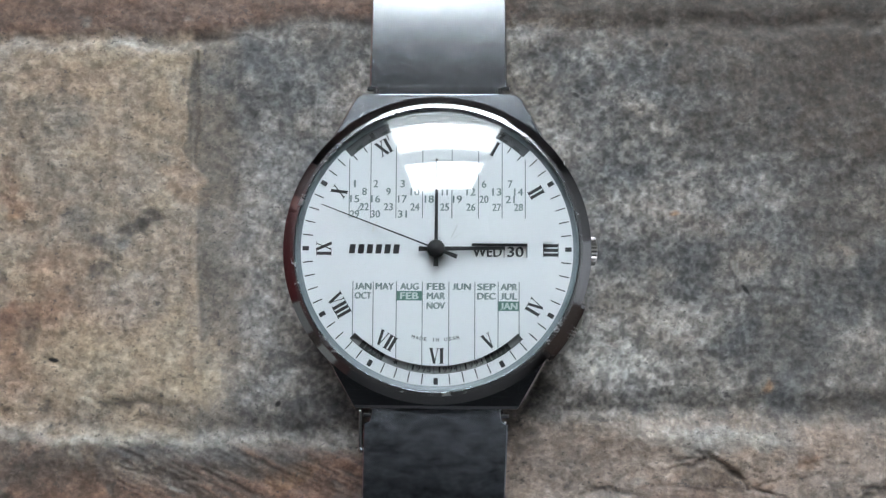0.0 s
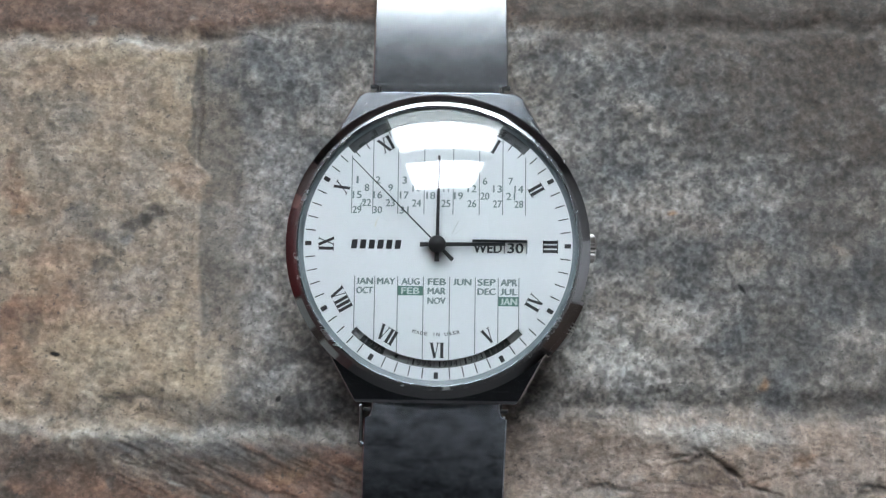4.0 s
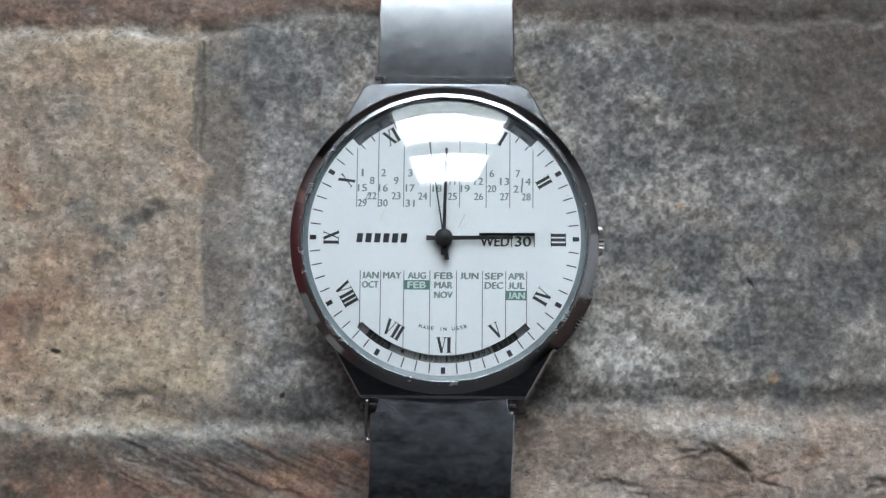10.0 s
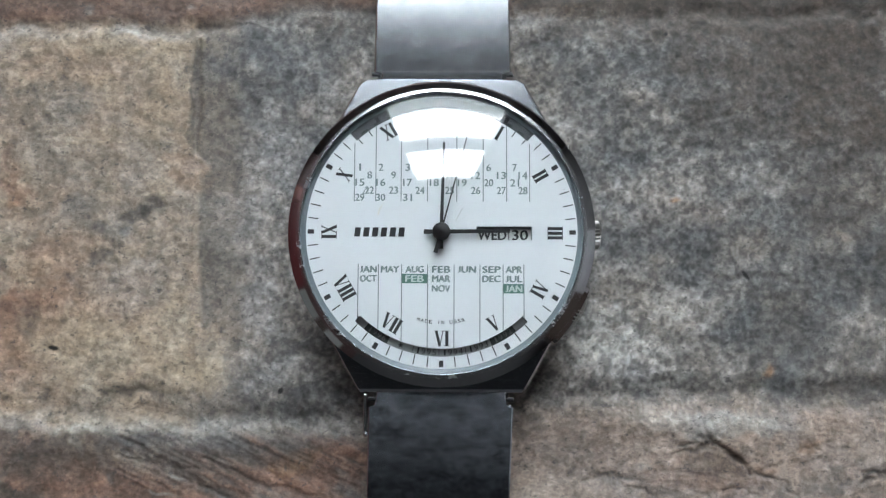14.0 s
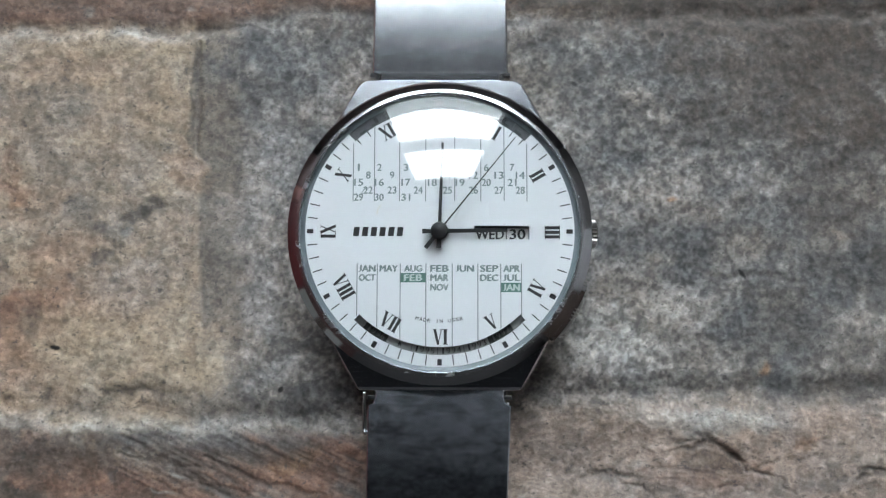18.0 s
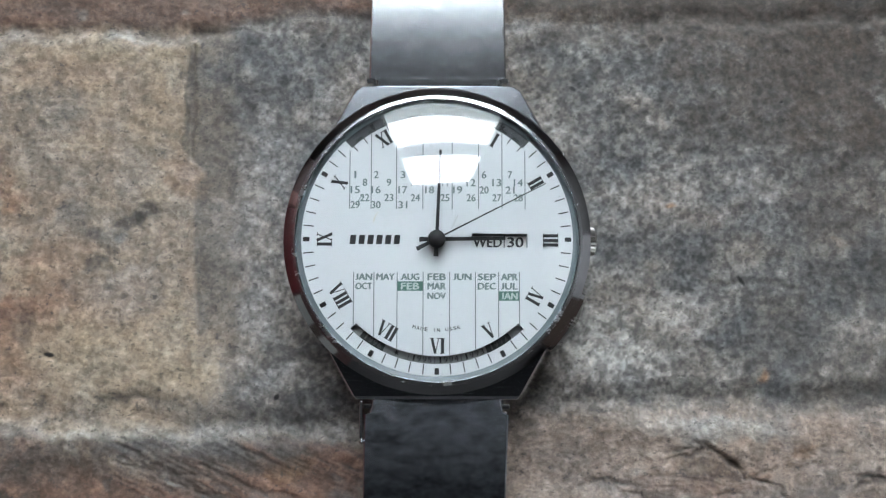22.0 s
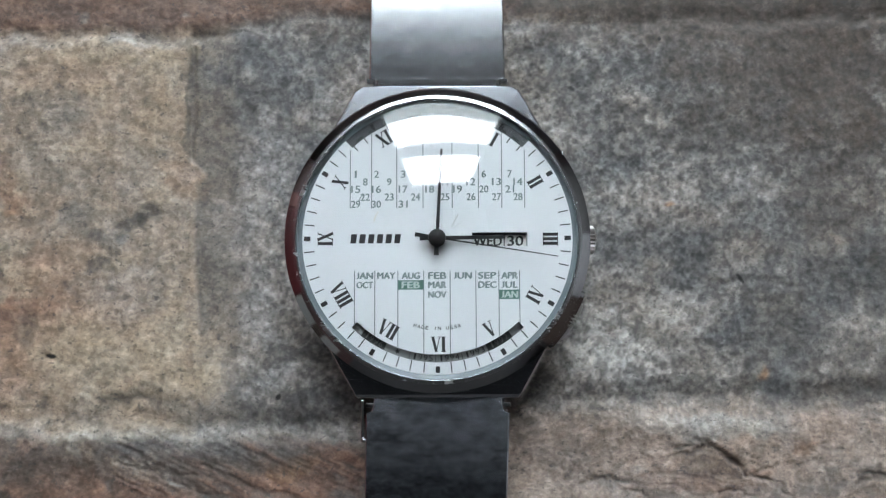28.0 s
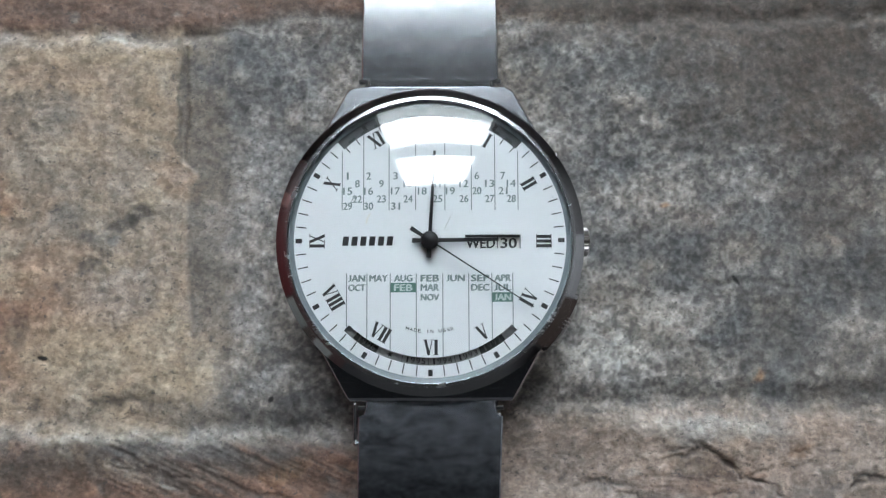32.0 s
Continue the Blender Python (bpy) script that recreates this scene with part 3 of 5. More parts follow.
stain("umber", 54.8, 32.1, 12.64, 3.16, 0, 0.35)
stain("sand", -43.0, -15.6, 12.64, 5.13, 0, 0.5)
stain("sand", -35.0, -19.1, 7.11, 3.16, 0, 0.4)
stain("sand", -45.1, -25.4, 11.85, 1.58, 0, 0.3)
stain("black", -54.1, -15.2, 0.87, 0.36, -4, 2.2)
stain("black", -22.2, -20.9, 0.32, 0.47, -30, 2.2)
stain("black", 42.5, -4.7, 0.28, 0.87, 38, 2)
stain("black", 19.2, 22.6, 0.71, 0.40, -35, 1.2)
stain("black", 36.5, -27.6, 0.32, 0.32, 0, 1.5)
stain("black", 31.9, 29.8, 0.32, 0.32, 0, 1.5)
stain("black", 48.8, 20.7, 0.40, 0.24, 20, 1.2)
stain("pink", 52.0, -24.4, 8.69, 2.37, 0, 0.5)
stain("pink", 21.3, -27.0, 7.90, 3.16, 0, 0.3)
dent(-54.0, -15.0, 1.11, 0.47, -5, 0.5)
dent(33.3, -28.3, 1.26, 0.40, 12, 0.5)
dent(38.4, -28.1, 1.74, 0.40, -22, 0.5)
dent(40.7, -29.6, 1.58, 0.47, -38, 0.75)
dent(44.4, -32.2, 1.58, 0.40, -14, 0.5)
dent(25.8, -32.8, 1.90, 0.47, -5, 0.5)
dent(59.5, -31.5, 2.05, 0.55, 12, 0.6)
dent(-42.0, 4.1, 4.74, 1.42, 25, 0.3)
dent(-48.2, -1.9, 4.74, 0.95, 40, 0.3)
dent(-40.1, -21.6, 6.32, 0.79, 2, 0.4)
dent(-57.5, -11.4, 1.58, 3.56, 10, 0.35)
dent(36.5, 16.8, 5.53, 0.71, 20, 0.3)
dent(44.7, -5.2, 10.27, 0.63, -8, 0.25)
dent(26.4, -15.4, 2.37, 1.58, 0, 0.3)
# finer patches, then the crevices
stain("sand", -49.3, 27.5, 13.31, 1.61, 0, 0.5)
stain("sand", -39.4, 24.7, 4.19, 4.84, 0, 0.4)
# White-ish highlight on the same top edge, put into the pigment.
stain("white", -44.3, 29.7, 1.77, 0.65, 0, 0.55)
stain("pale", -51.1, 33.2, 0.97, 0.81, 0, 0.5)
stain("pale", -35.6, 34.1, 1.29, 0.73, 0, 0.55)
stain("slate", -26.3, 27.9, 0.73, 0.32, 0, 0.7)
stain("pale", -38.6, 24.7, 1.45, 1.13, 0, 0.3)
stain("olive", -58.8, 21.5, 5.65, 1.94, 0, 0.5)
stain("olive", -59.4, 17.8, 3.63, 1.61, 0, 0.5)
stain("dark", -58.0, 22.1, 3.23, 0.56, 10, 0.35)
stain("dark", -57.1, 19.3, 2.42, 0.65, -10, 0.3)
stain("rust", -61.6, 9.8, 1.61, 3.39, 0, 0.5)
stain("orange", -61.1, 5.4, 1.13, 0.81, 0, 0.3)
stain("rust", -56.9, -1.5, 4.44, 1.94, 0, 0.3)
stain("slate", -47.9, 1.8, 3.23, 1.77, 10, 0.5)
stain("dark", -42.1, 3.6, 1.29, 0.89, 0, 0.6)
stain("dark", -41.5, 5.4, 1.13, 0.40, 10, 0.5)
stain("pale", -44.7, 1.6, 1.13, 0.56, 0, 0.55)
stain("pink", -35.7, 10.7, 2.42, 1.29, 0, 0.6)
stain("beige", -36.4, 4.7, 2.10, 3.23, 0, 0.4)
stain("pale", -52.4, 5.0, 2.10, 1.94, 0, 0.3)
stain("pale", -44.5, 8.3, 2.42, 1.61, 0, 0.25)
stain("pale", 45.8, 24.1, 0.40, 1.13, -40, 0.4)
stain("pale", 44.1, 20.7, 0.73, 1.61, -15, 0.4)
stain("pale", 35.7, 29.5, 1.94, 0.40, 10, 0.5)
stain("pale", 23.3, 20.8, 2.74, 0.56, 25, 0.5)
stain("pale", 20.1, 25.6, 1.77, 0.40, 0, 0.45)
stain("pale", 22.0, 28.1, 1.94, 0.48, 15, 0.4)
stain("slate", 35.5, 28.2, 1.29, 0.48, 0, 0.5)
stain("dark", 34.5, 17.6, 3.71, 0.81, 16, 0.5)
stain("pink", 37.0, 4.2, 4.84, 1.94, 0, 0.3)
stain("pale", 45.9, 6.6, 2.90, 0.97, -28, 0.4)
stain("pale", 52.2, 4.0, 3.55, 1.45, 10, 0.35)
stain("pale", 56.8, 9.1, 2.26, 1.61, 0, 0.3)
stain("dark", 63.2, 9.1, 1.61, 2.74, -20, 0.45)
stain("dark", 61.6, -2.5, 2.74, 1.13, 30, 0.5)
stain("pink", 57.3, 1.1, 2.10, 0.73, 0, 0.35)
stain("pale", 27.0, 3.7, 3.23, 1.61, 0, 0.3)
stain("slate", 37.3, -0.6, 4.03, 1.29, 0, 0.4)
stain("white", 38.8, -25.6, 8.47, 1.61, 2, 0.55)
stain("pale", 50.9, -24.8, 4.84, 0.97, 0, 0.35)
stain("rust", 51.2, -27.7, 2.58, 1.94, 25, 0.4)
stain("orange", 52.4, -27.1, 2.10, 1.13, 25, 0.25)
stain("rust", 44.1, -31.3, 2.26, 0.56, 0, 0.4)
stain("rust", 36.6, -33.6, 6.05, 1.45, 0, 0.35)
stain("pink", 35.5, -30.5, 3.23, 1.45, 0, 0.3)
stain("slate", 23.8, -33.4, 2.74, 1.05, -8, 0.55)
stain("slate", 53.8, -33.2, 5.65, 1.45, 8, 0.45)
stain("white", 28.1, -31.0, 1.45, 0.73, 0, 0.4)
stain("umber", 60.5, -31.9, 3.23, 0.73, 10, 0.5)
stain("white", -48.0, -26.3, 10.08, 0.73, 0, 0.5)
stain("slate", -22.8, -27.9, 6.05, 1.29, 0, 0.5)
stain("slate", -42.0, -27.8, 3.71, 0.73, -8, 0.45)
stain("pale", -50.3, -28.2, 0.56, 1.61, -12, 0.45)
stain("slate", -47.1, -28.9, 1.13, 1.29, 0, 0.55)
stain("slate", -45.2, -32.7, 0.73, 1.45, 10, 0.6)
stain("rust", -53.2, -32.4, 7.66, 2.58, 0, 0.4)
stain("brown", -55.6, -31.3, 4.84, 2.26, 0, 0.35)
stain("rust", -20.0, -33.5, 5.00, 1.37, -8, 0.55)
stain("white", -35.6, -32.1, 2.58, 0.32, -22, 0.6)
stain("white", -37.9, -34.1, 2.26, 0.32, -22, 0.5)
stain("pale", -43.1, -30.0, 2.42, 0.40, -22, 0.4)
stain("slate", -29.7, -33.6, 2.74, 0.65, -22, 0.5)
# More of the shadow line under the beige block, as brown pigment.
stain("brown", -37.1, -22.2, 3.87, 0.81, 0, 0.5)
stain("dark", -55.1, -21.5, 0.65, 1.45, 0, 0.45)
stain("dark", -59.8, -22.5, 0.97, 0.97, 0, 0.35)
stain("pale", -41.3, -16.4, 5.65, 4.03, 0, 0.25)
stain("rust", -51.0, -11.0, 4.03, 2.42, 0, 0.25)
stain("white", 26.0, -14.6, 6.45, 3.23, -10, 0.25)
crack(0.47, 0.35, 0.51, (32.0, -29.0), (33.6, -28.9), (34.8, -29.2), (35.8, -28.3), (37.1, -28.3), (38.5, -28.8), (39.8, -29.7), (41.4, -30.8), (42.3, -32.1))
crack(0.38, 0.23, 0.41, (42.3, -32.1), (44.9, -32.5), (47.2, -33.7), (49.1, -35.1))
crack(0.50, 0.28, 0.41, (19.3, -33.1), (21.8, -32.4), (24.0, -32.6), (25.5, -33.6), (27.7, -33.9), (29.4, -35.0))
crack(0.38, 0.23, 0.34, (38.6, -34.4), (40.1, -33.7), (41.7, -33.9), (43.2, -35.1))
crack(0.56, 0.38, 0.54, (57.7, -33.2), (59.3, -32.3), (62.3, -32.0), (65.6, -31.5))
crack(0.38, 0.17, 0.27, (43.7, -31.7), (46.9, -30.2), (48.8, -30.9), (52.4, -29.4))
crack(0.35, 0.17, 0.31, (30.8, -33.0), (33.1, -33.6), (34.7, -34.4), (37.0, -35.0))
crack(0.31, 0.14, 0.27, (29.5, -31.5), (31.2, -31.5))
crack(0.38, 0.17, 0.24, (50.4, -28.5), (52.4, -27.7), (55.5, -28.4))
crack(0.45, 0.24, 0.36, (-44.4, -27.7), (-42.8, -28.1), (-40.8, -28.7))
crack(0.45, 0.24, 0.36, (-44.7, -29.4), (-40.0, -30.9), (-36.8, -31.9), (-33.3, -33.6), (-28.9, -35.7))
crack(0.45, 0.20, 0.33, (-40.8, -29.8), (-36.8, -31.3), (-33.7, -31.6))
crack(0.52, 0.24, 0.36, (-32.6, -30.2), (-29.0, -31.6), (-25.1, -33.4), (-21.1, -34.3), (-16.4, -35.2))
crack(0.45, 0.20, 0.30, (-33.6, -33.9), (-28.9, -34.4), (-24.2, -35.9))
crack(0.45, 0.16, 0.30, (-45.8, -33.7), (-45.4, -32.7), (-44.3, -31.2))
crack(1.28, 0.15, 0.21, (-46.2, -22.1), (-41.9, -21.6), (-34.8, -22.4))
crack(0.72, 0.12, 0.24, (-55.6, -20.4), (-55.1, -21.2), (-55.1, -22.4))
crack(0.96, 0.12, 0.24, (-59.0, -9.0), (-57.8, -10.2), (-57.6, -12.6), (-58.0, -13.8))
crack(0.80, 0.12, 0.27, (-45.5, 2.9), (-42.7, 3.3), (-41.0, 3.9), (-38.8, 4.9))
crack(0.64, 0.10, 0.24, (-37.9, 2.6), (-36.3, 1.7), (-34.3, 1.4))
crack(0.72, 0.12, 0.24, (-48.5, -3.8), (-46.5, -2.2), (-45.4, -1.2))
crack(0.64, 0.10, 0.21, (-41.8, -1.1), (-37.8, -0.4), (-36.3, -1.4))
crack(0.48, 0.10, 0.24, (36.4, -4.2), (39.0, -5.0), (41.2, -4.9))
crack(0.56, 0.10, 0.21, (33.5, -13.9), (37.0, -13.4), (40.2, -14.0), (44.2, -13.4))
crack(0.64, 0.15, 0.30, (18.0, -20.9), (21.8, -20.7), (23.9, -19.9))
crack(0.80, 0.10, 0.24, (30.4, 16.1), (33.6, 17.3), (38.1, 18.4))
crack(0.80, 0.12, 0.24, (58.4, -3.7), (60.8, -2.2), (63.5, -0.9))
stain("rust", -57.0, -8.0, 6.0, 5.0, 0, 0.25)
stain("sand", -50.0, -15.0, 10.0, 7.0, 0, 0.35)
stain("tan", -52.0, -5.0, 8.0, 5.0, 0, 0.3)
stain("rust", 36.0, -31.5, 12.0, 2.6, 0, 0.25)
stain("tan", -57.0, -15.0, 8.0, 6.0, 0, 0.4)
stain("slate", -23.5, 27.0, 9.5, 6.5, 0, 0.7)
stain("umber", -19.0, 31.0, 7.0, 3.0, 0, 0.45)
stain("slate", -15.5, 26.0, 5.5, 6.0, 0, 0.6)
stain("slate", 17.0, 27.0, 5.0, 6.0, 0, 0.4)
stain("brown", -48.0, 34.8, 24.0, 2.8, 0, 0.35)
stain("umber", -20.0, 33.0, 9.0, 3.0, 0, 0.45)
stain("umber", 50.0, 34.5, 20.0, 3.0, 0, 0.5)
stain("tan", -48.0, -12.0, 14.0, 9.0, 0, 0.22)
stain("white", 38.0, -25.0, 11.0, 1.4, 2, 0.4)
stain("pale", -24.0, 14.0, 5.0, 4.0, 0, 0.4)
stain("sand", -40.0, 18.0, 5.0, 5.0, 0, 0.3)
stain("pale", -42.5, -6.0, 6.5, 4.5, 0, 0.35)
stain("pink", -45.0, -7.0, 6.0, 5.0, 0, 0.3)
stain("pink", 36.0, -25.5, 9.0, 1.8, 0, 0.5)
stain("white", 38.5, -25.4, 10.0, 1.8, 2, 0.75)
# Umber draws the shadow line down the beige block's right edge.
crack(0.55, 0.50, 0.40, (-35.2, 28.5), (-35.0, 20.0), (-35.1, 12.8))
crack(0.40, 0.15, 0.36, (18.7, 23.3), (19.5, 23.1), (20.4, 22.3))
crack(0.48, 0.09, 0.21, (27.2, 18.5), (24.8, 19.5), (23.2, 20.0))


def bed_lines(x, y):
    """Wavering joints: upper bed, lower bed, the beige block's side and the grey block's side."""
    up = 31.1 + 2.6 * step(-42, -8, x) - 0.8 * step(0, 25, x) + 0.9 * step(10, 62, x) + 0.45 * fbm(x, y * 0, 22, 5, 3)
    low = -25.2 - 1.1 * step(-40, -12, x) + 3.4 * step(-8, 10, x) + 1.2 * step(12, 60, x) + 0.5 * fbm(x, y * 0, 16, 9, 3)
    side = -35.6 + 1.2 * step(13, 10.5, y) + 0.8 * step(6, -22, y) + 1.3 * np.exp(-((y - 10.4) / 1.6) ** 2) + 0.2 * fbm(x * 0, y, 9, 3, 3)
    side2 = -29.3 + 1.5 * step(30, -23, y) + 0.7 * fbm(x * 0, y, 12, 4, 4)
    return up, low, side, side2


def line_distance(x, y, way):
    """Distance to a broken line, and how far along it the nearest point lies (0 to 1)."""
    best, where = np.full(x.shape, 1e9), np.zeros(x.shape)
    for i, ((ax, ay), (bx, by)) in enumerate(zip(way, way[1:])):
        ux, uy = bx - ax, by - ay
        t = np.clip(((x - ax) * ux + (y - ay) * uy) / (ux * ux + uy * uy), 0, 1)
        d = np.hypot(x - ax - t * ux, y - ay - t * uy)
        where = np.where(d < best, (i + t) / (len(way) - 1), where)
        best = np.minimum(best, d)
    return best, where


def stone_fields(x, y):
    """Height and pigment of the facing at x, y (millimetres)."""
    wx = x + 1.1 * fbm(x, y, 5, 21, 4)
    wy = y + 0.9 * fbm(x, y, 5, 22, 4)
    up, low, side, side2 = bed_lines(x, y)
    top = step(-1.2, 1.7, 0.3 * wy + 0.7 * y - up)
    bot = step(0.8 + 1.4 * step(0, 12, x), -1.6 - 1.4 * step(0, 12, x), 0.4 * wy + 0.6 * y - low)
    beige = step(0.45, -0.45, 0.15 * wx + 0.85 * x - side) * (1 - top) * (1 - bot)
    grey = step(-1.6, 2.2, 0.6 * wx + 0.4 * x - side2) * (1 - top) * (1 - bot)
    big, mid, fine = fbm(x, y, 26, 31, 5), fbm(x, y * 1.3, 8, 32, 5), fbm(x, y * 1.2, 2.6, 33, 4)
    clod = fbm(x + 0.3 * fine, y, 1.5, 51, 4, 0.65)
    lump = fbm(0.5 * wx + 0.5 * x + 0.5 * clod, 0.55 * wy + 0.55 * y + 0.5 * clod, 4.0, 52, 4, 0.55)
    vein = np.abs(fbm(wx, wy * 1.2, 6.0, 53, 4, 0.6))
    col = np.empty(x.shape + (3,))
    col[:] = TONE["mortar"]

    def blend(tone, w, at=...):
        w = np.clip(w, 0, 1)[..., None]
        col[at] = col[at] * (1 - w) + np.array(TONE[tone]) * w

    blend("beige", beige)
    blend("grey", grey)
    warm = step(18, -8, x)
    blend("brown", top)
    flow = fbm(x * 0.35, y * 1.6, 6, 37, 5)
    blend("rust", top * warm * (0.55 + 0.4 * step(-0.4, 0.6, flow + 0.3 * mid)))
    blend("mortar", top * (1 - warm) * step(-0.2, 0.8, mid) * 0.5)
    blend("brown", bot * step(10, -10, x))
    blend("pink", bot * step(-4, 10, x))
    # mineral mottling: flat-topped lumps with darker ground between them
    blend("olive", beige * step(0.0, 0.9, mid + 0.4 * big) * 0.45)
    blend("tan", beige * step(0.0, 0.9, -mid + 0.5 * big) * 0.35)
    blend("olive", beige * step(0.05, 0.5, -lump) * 0.55)
    blend("sand", beige * step(0.1, 0.45, lump) * 0.35)
    blend("pale", grey * step(0.0, 0.32, 0.75 * lump + 0.4 * mid) * 0.5)
    blend("slate", grey * step(0.05, 0.4, -0.7 * lump - 0.45 * mid) * 0.72)
    blend("mortar", grey * step(0.2, 0.9, fbm(x, y, 11, 35, 5)) * 0.6)
    blend("slate", (grey * 0.3 + beige * 0.1) * step(0.10, 0.02, vein))
    along, over = 0.9 * x - 0.43 * y, 0.43 * x + 0.9 * y
    streak = fbm(along * 0.36, over * 2.8, 4, 36, 5)
    ribbed = step(-50, -40, wx) * step(0, -14, x)
    blend("rust", bot * ribbed * step(0.0, 0.6, streak) * 0.65)
    blend("slate", bot * ribbed * step(0.1, 0.7, -streak) * 0.36)
    blend("rust", bot * step(-38, -48, wx) * step(-0.2, 0.4, lump) * 0.6)
    blend("rust", bot * step(-26, -20, wx) * step(-16, -24, y) * step(-0.3, 0.3, lump) * step(0, -10, x) * 0.5)
    blend("mortar", bot * step(0.0, 0.7, mid) * 0.6)
    blend("brown", bot * step(4, 14, x) * step(0.1, 0.5, -lump) * 0.35)
    # Pale line of the lower bed and its highlight, both in the colour.
    blend("white", 0.34 * np.exp(-((0.25 * wy + 0.75 * y - low + 0.2) / 1.3) ** 2) * step(2, -10, x))
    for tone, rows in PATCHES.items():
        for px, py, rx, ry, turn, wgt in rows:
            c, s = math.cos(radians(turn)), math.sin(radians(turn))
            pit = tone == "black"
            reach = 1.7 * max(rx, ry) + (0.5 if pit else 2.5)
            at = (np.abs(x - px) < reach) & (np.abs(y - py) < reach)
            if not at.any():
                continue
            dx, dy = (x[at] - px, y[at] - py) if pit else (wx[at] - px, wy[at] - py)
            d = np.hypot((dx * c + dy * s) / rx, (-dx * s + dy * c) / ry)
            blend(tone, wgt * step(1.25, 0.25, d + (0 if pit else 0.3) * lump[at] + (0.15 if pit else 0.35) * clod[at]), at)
    # relief
    h = 0.55 * big + 0.34 * mid + 0.11 * fine + 0.09 * lump + 0.06 * clod * (beige + grey + bot) + 0.25 * bot * ribbed * streak
    terrace = 5.0 * fbm(wx * 0.55, wy * 1.2 + 0.15 * wx, 9, 57, 4, 0.5)
    ledge = np.floor(terrace) + step(0.72, 1.0, terrace - np.floor(terrace))
    h = h + 0.10 * bot * step(4, 14, x) * ledge
    joint = np.maximum(np.exp(-((wy - up + 0.6) / 1.3) ** 2), np.exp(-((wy - low - 1.0) / 1.8) ** 2))
    strip = step(0.6, -0.3, side - x) * step(1.5, -1.5, x - side2) * (1 - top) * (1 - bot)
    h = h * (1 - 0.6 * strip) - 0.6 * joint - 0.6 * strip
    h = h + (0.45 + 0.2 * step(8, 16, x)) * bot * np.exp(-((wy - low + 3.0) / 2.6) ** 2)
    for width, depth, dirt_shade, way in CRACKS:
        xs, ys = [p[0] for p in way], [p[1] for p in way]
        at = (x > min(xs) - 4) & (x < max(xs) + 4) & (y > min(ys) - 4) & (y < max(ys) + 4)
        if not at.any():
            continue
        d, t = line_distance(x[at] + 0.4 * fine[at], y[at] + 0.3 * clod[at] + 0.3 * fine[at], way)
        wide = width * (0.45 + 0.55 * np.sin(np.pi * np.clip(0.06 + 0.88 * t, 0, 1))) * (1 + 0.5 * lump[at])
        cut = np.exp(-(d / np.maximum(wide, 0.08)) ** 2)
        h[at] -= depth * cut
        # Umber follows the cut, adding crevice shade and dirt to the pigment.
        blend("umber", dirt_shade * cut, at)
    for px, py, rx, ry, turn, depth in DENTS:
        c, s = math.cos(radians(turn)), math.sin(radians(turn))
        dx, dy = wx - px, wy - py
        h = h - depth * np.exp(-((dx * c + dy * s) / rx) ** 2 - ((-dx * s + dy * c) / ry) ** 2)
    col *= (1 + 0.10 * fine + 0.08 * mid + 0.17 * np.clip(clod, -0.8, 0.8))[..., None]
    grain = np.clip(1.35 * fbm(x, y * 0.9, 0.75, 41, 2, 1.0), -1, 1)
    col *= (1 + grain * (0.16 + 0.28 * grey * step(62, 18, np.hypot(x - 10, y))))[..., None]
    cool = np.clip(fbm(wx, wy, 6, 58, 4, 0.6), -0.8, 0.8)[..., None]
    col *= 1 + cool * np.array((-0.045, 0.0, 0.045))
    pits = step(0.42, 0.62, fbm(x, y * 1.1, 1.1, 59, 2, 0.5)) * step(-0.3, 0.5, mid)
    col *= (1 - (0.28 * beige + 0.22 * grey) * pits)[..., None]
    return h * 0.62 - 0.35, np.clip(col * 0.735, 0.01, 0.8)


def grid_mesh(name, xs, ys, keep=None, sink=0.0):
    X, Y = np.meshgrid(xs, ys)
    Hh, col = stone_fields(X, Y)
    nx, ny = len(xs), len(ys)
    idx = np.arange(nx * ny).reshape(ny, nx)
    quads = np.stack([idx[:-1, :-1], idx[:-1, 1:], idx[1:, 1:], idx[1:, :-1]], -1).reshape(-1, 4)
    co = np.stack([X, Y, Hh - sink], -1).reshape(-1, 3) * MM
    col = col.reshape(-1, 3)
    if keep is None:
        return [(co, quads, col)]
    ids = keep(0.25 * (X[:-1, :-1] + X[1:, :-1] + X[:-1, 1:] + X[1:, 1:]), 0.25 * (Y[:-1, :-1] + Y[1:, :-1] + Y[:-1, 1:] + Y[1:, 1:])).reshape(-1)
    out = []
    for k in range(int(ids.max()) + 1):
        q = quads[ids == k]
        used, inv = np.unique(q, return_inverse=True)
        out.append((co[used], inv.reshape(-1, 4), col[used]))
    return out


def sheet(name, data, parent):
    co, quads, col = data
    me = bpy.data.meshes.new(name)
    me.from_pydata(co.tolist(), [], quads.tolist())
    me.polygons.foreach_set("use_smooth", np.ones(len(quads), dtype=bool))
    at = me.attributes.new("pigment", "FLOAT_COLOR", "POINT")
    at.data.foreach_set("color", np.concatenate([col, np.ones((len(col), 1))], 1).astype(np.float32).ravel())
    me.materials.append(M_STONE)
    ob = new(name, me)
    ob.parent = parent
    return ob


def which(x, y):
    up, low, side, side2 = bed_lines(x, y)
    k = np.where(x < side, 0, np.where(x < side2, 1, 2))
    k = np.where(y > up, 3, k)
    return np.where(y < low, np.where(x < 4 + 0.5 * (y + 23), 4, 5), k)


EX, EY = 78.0, 54.0


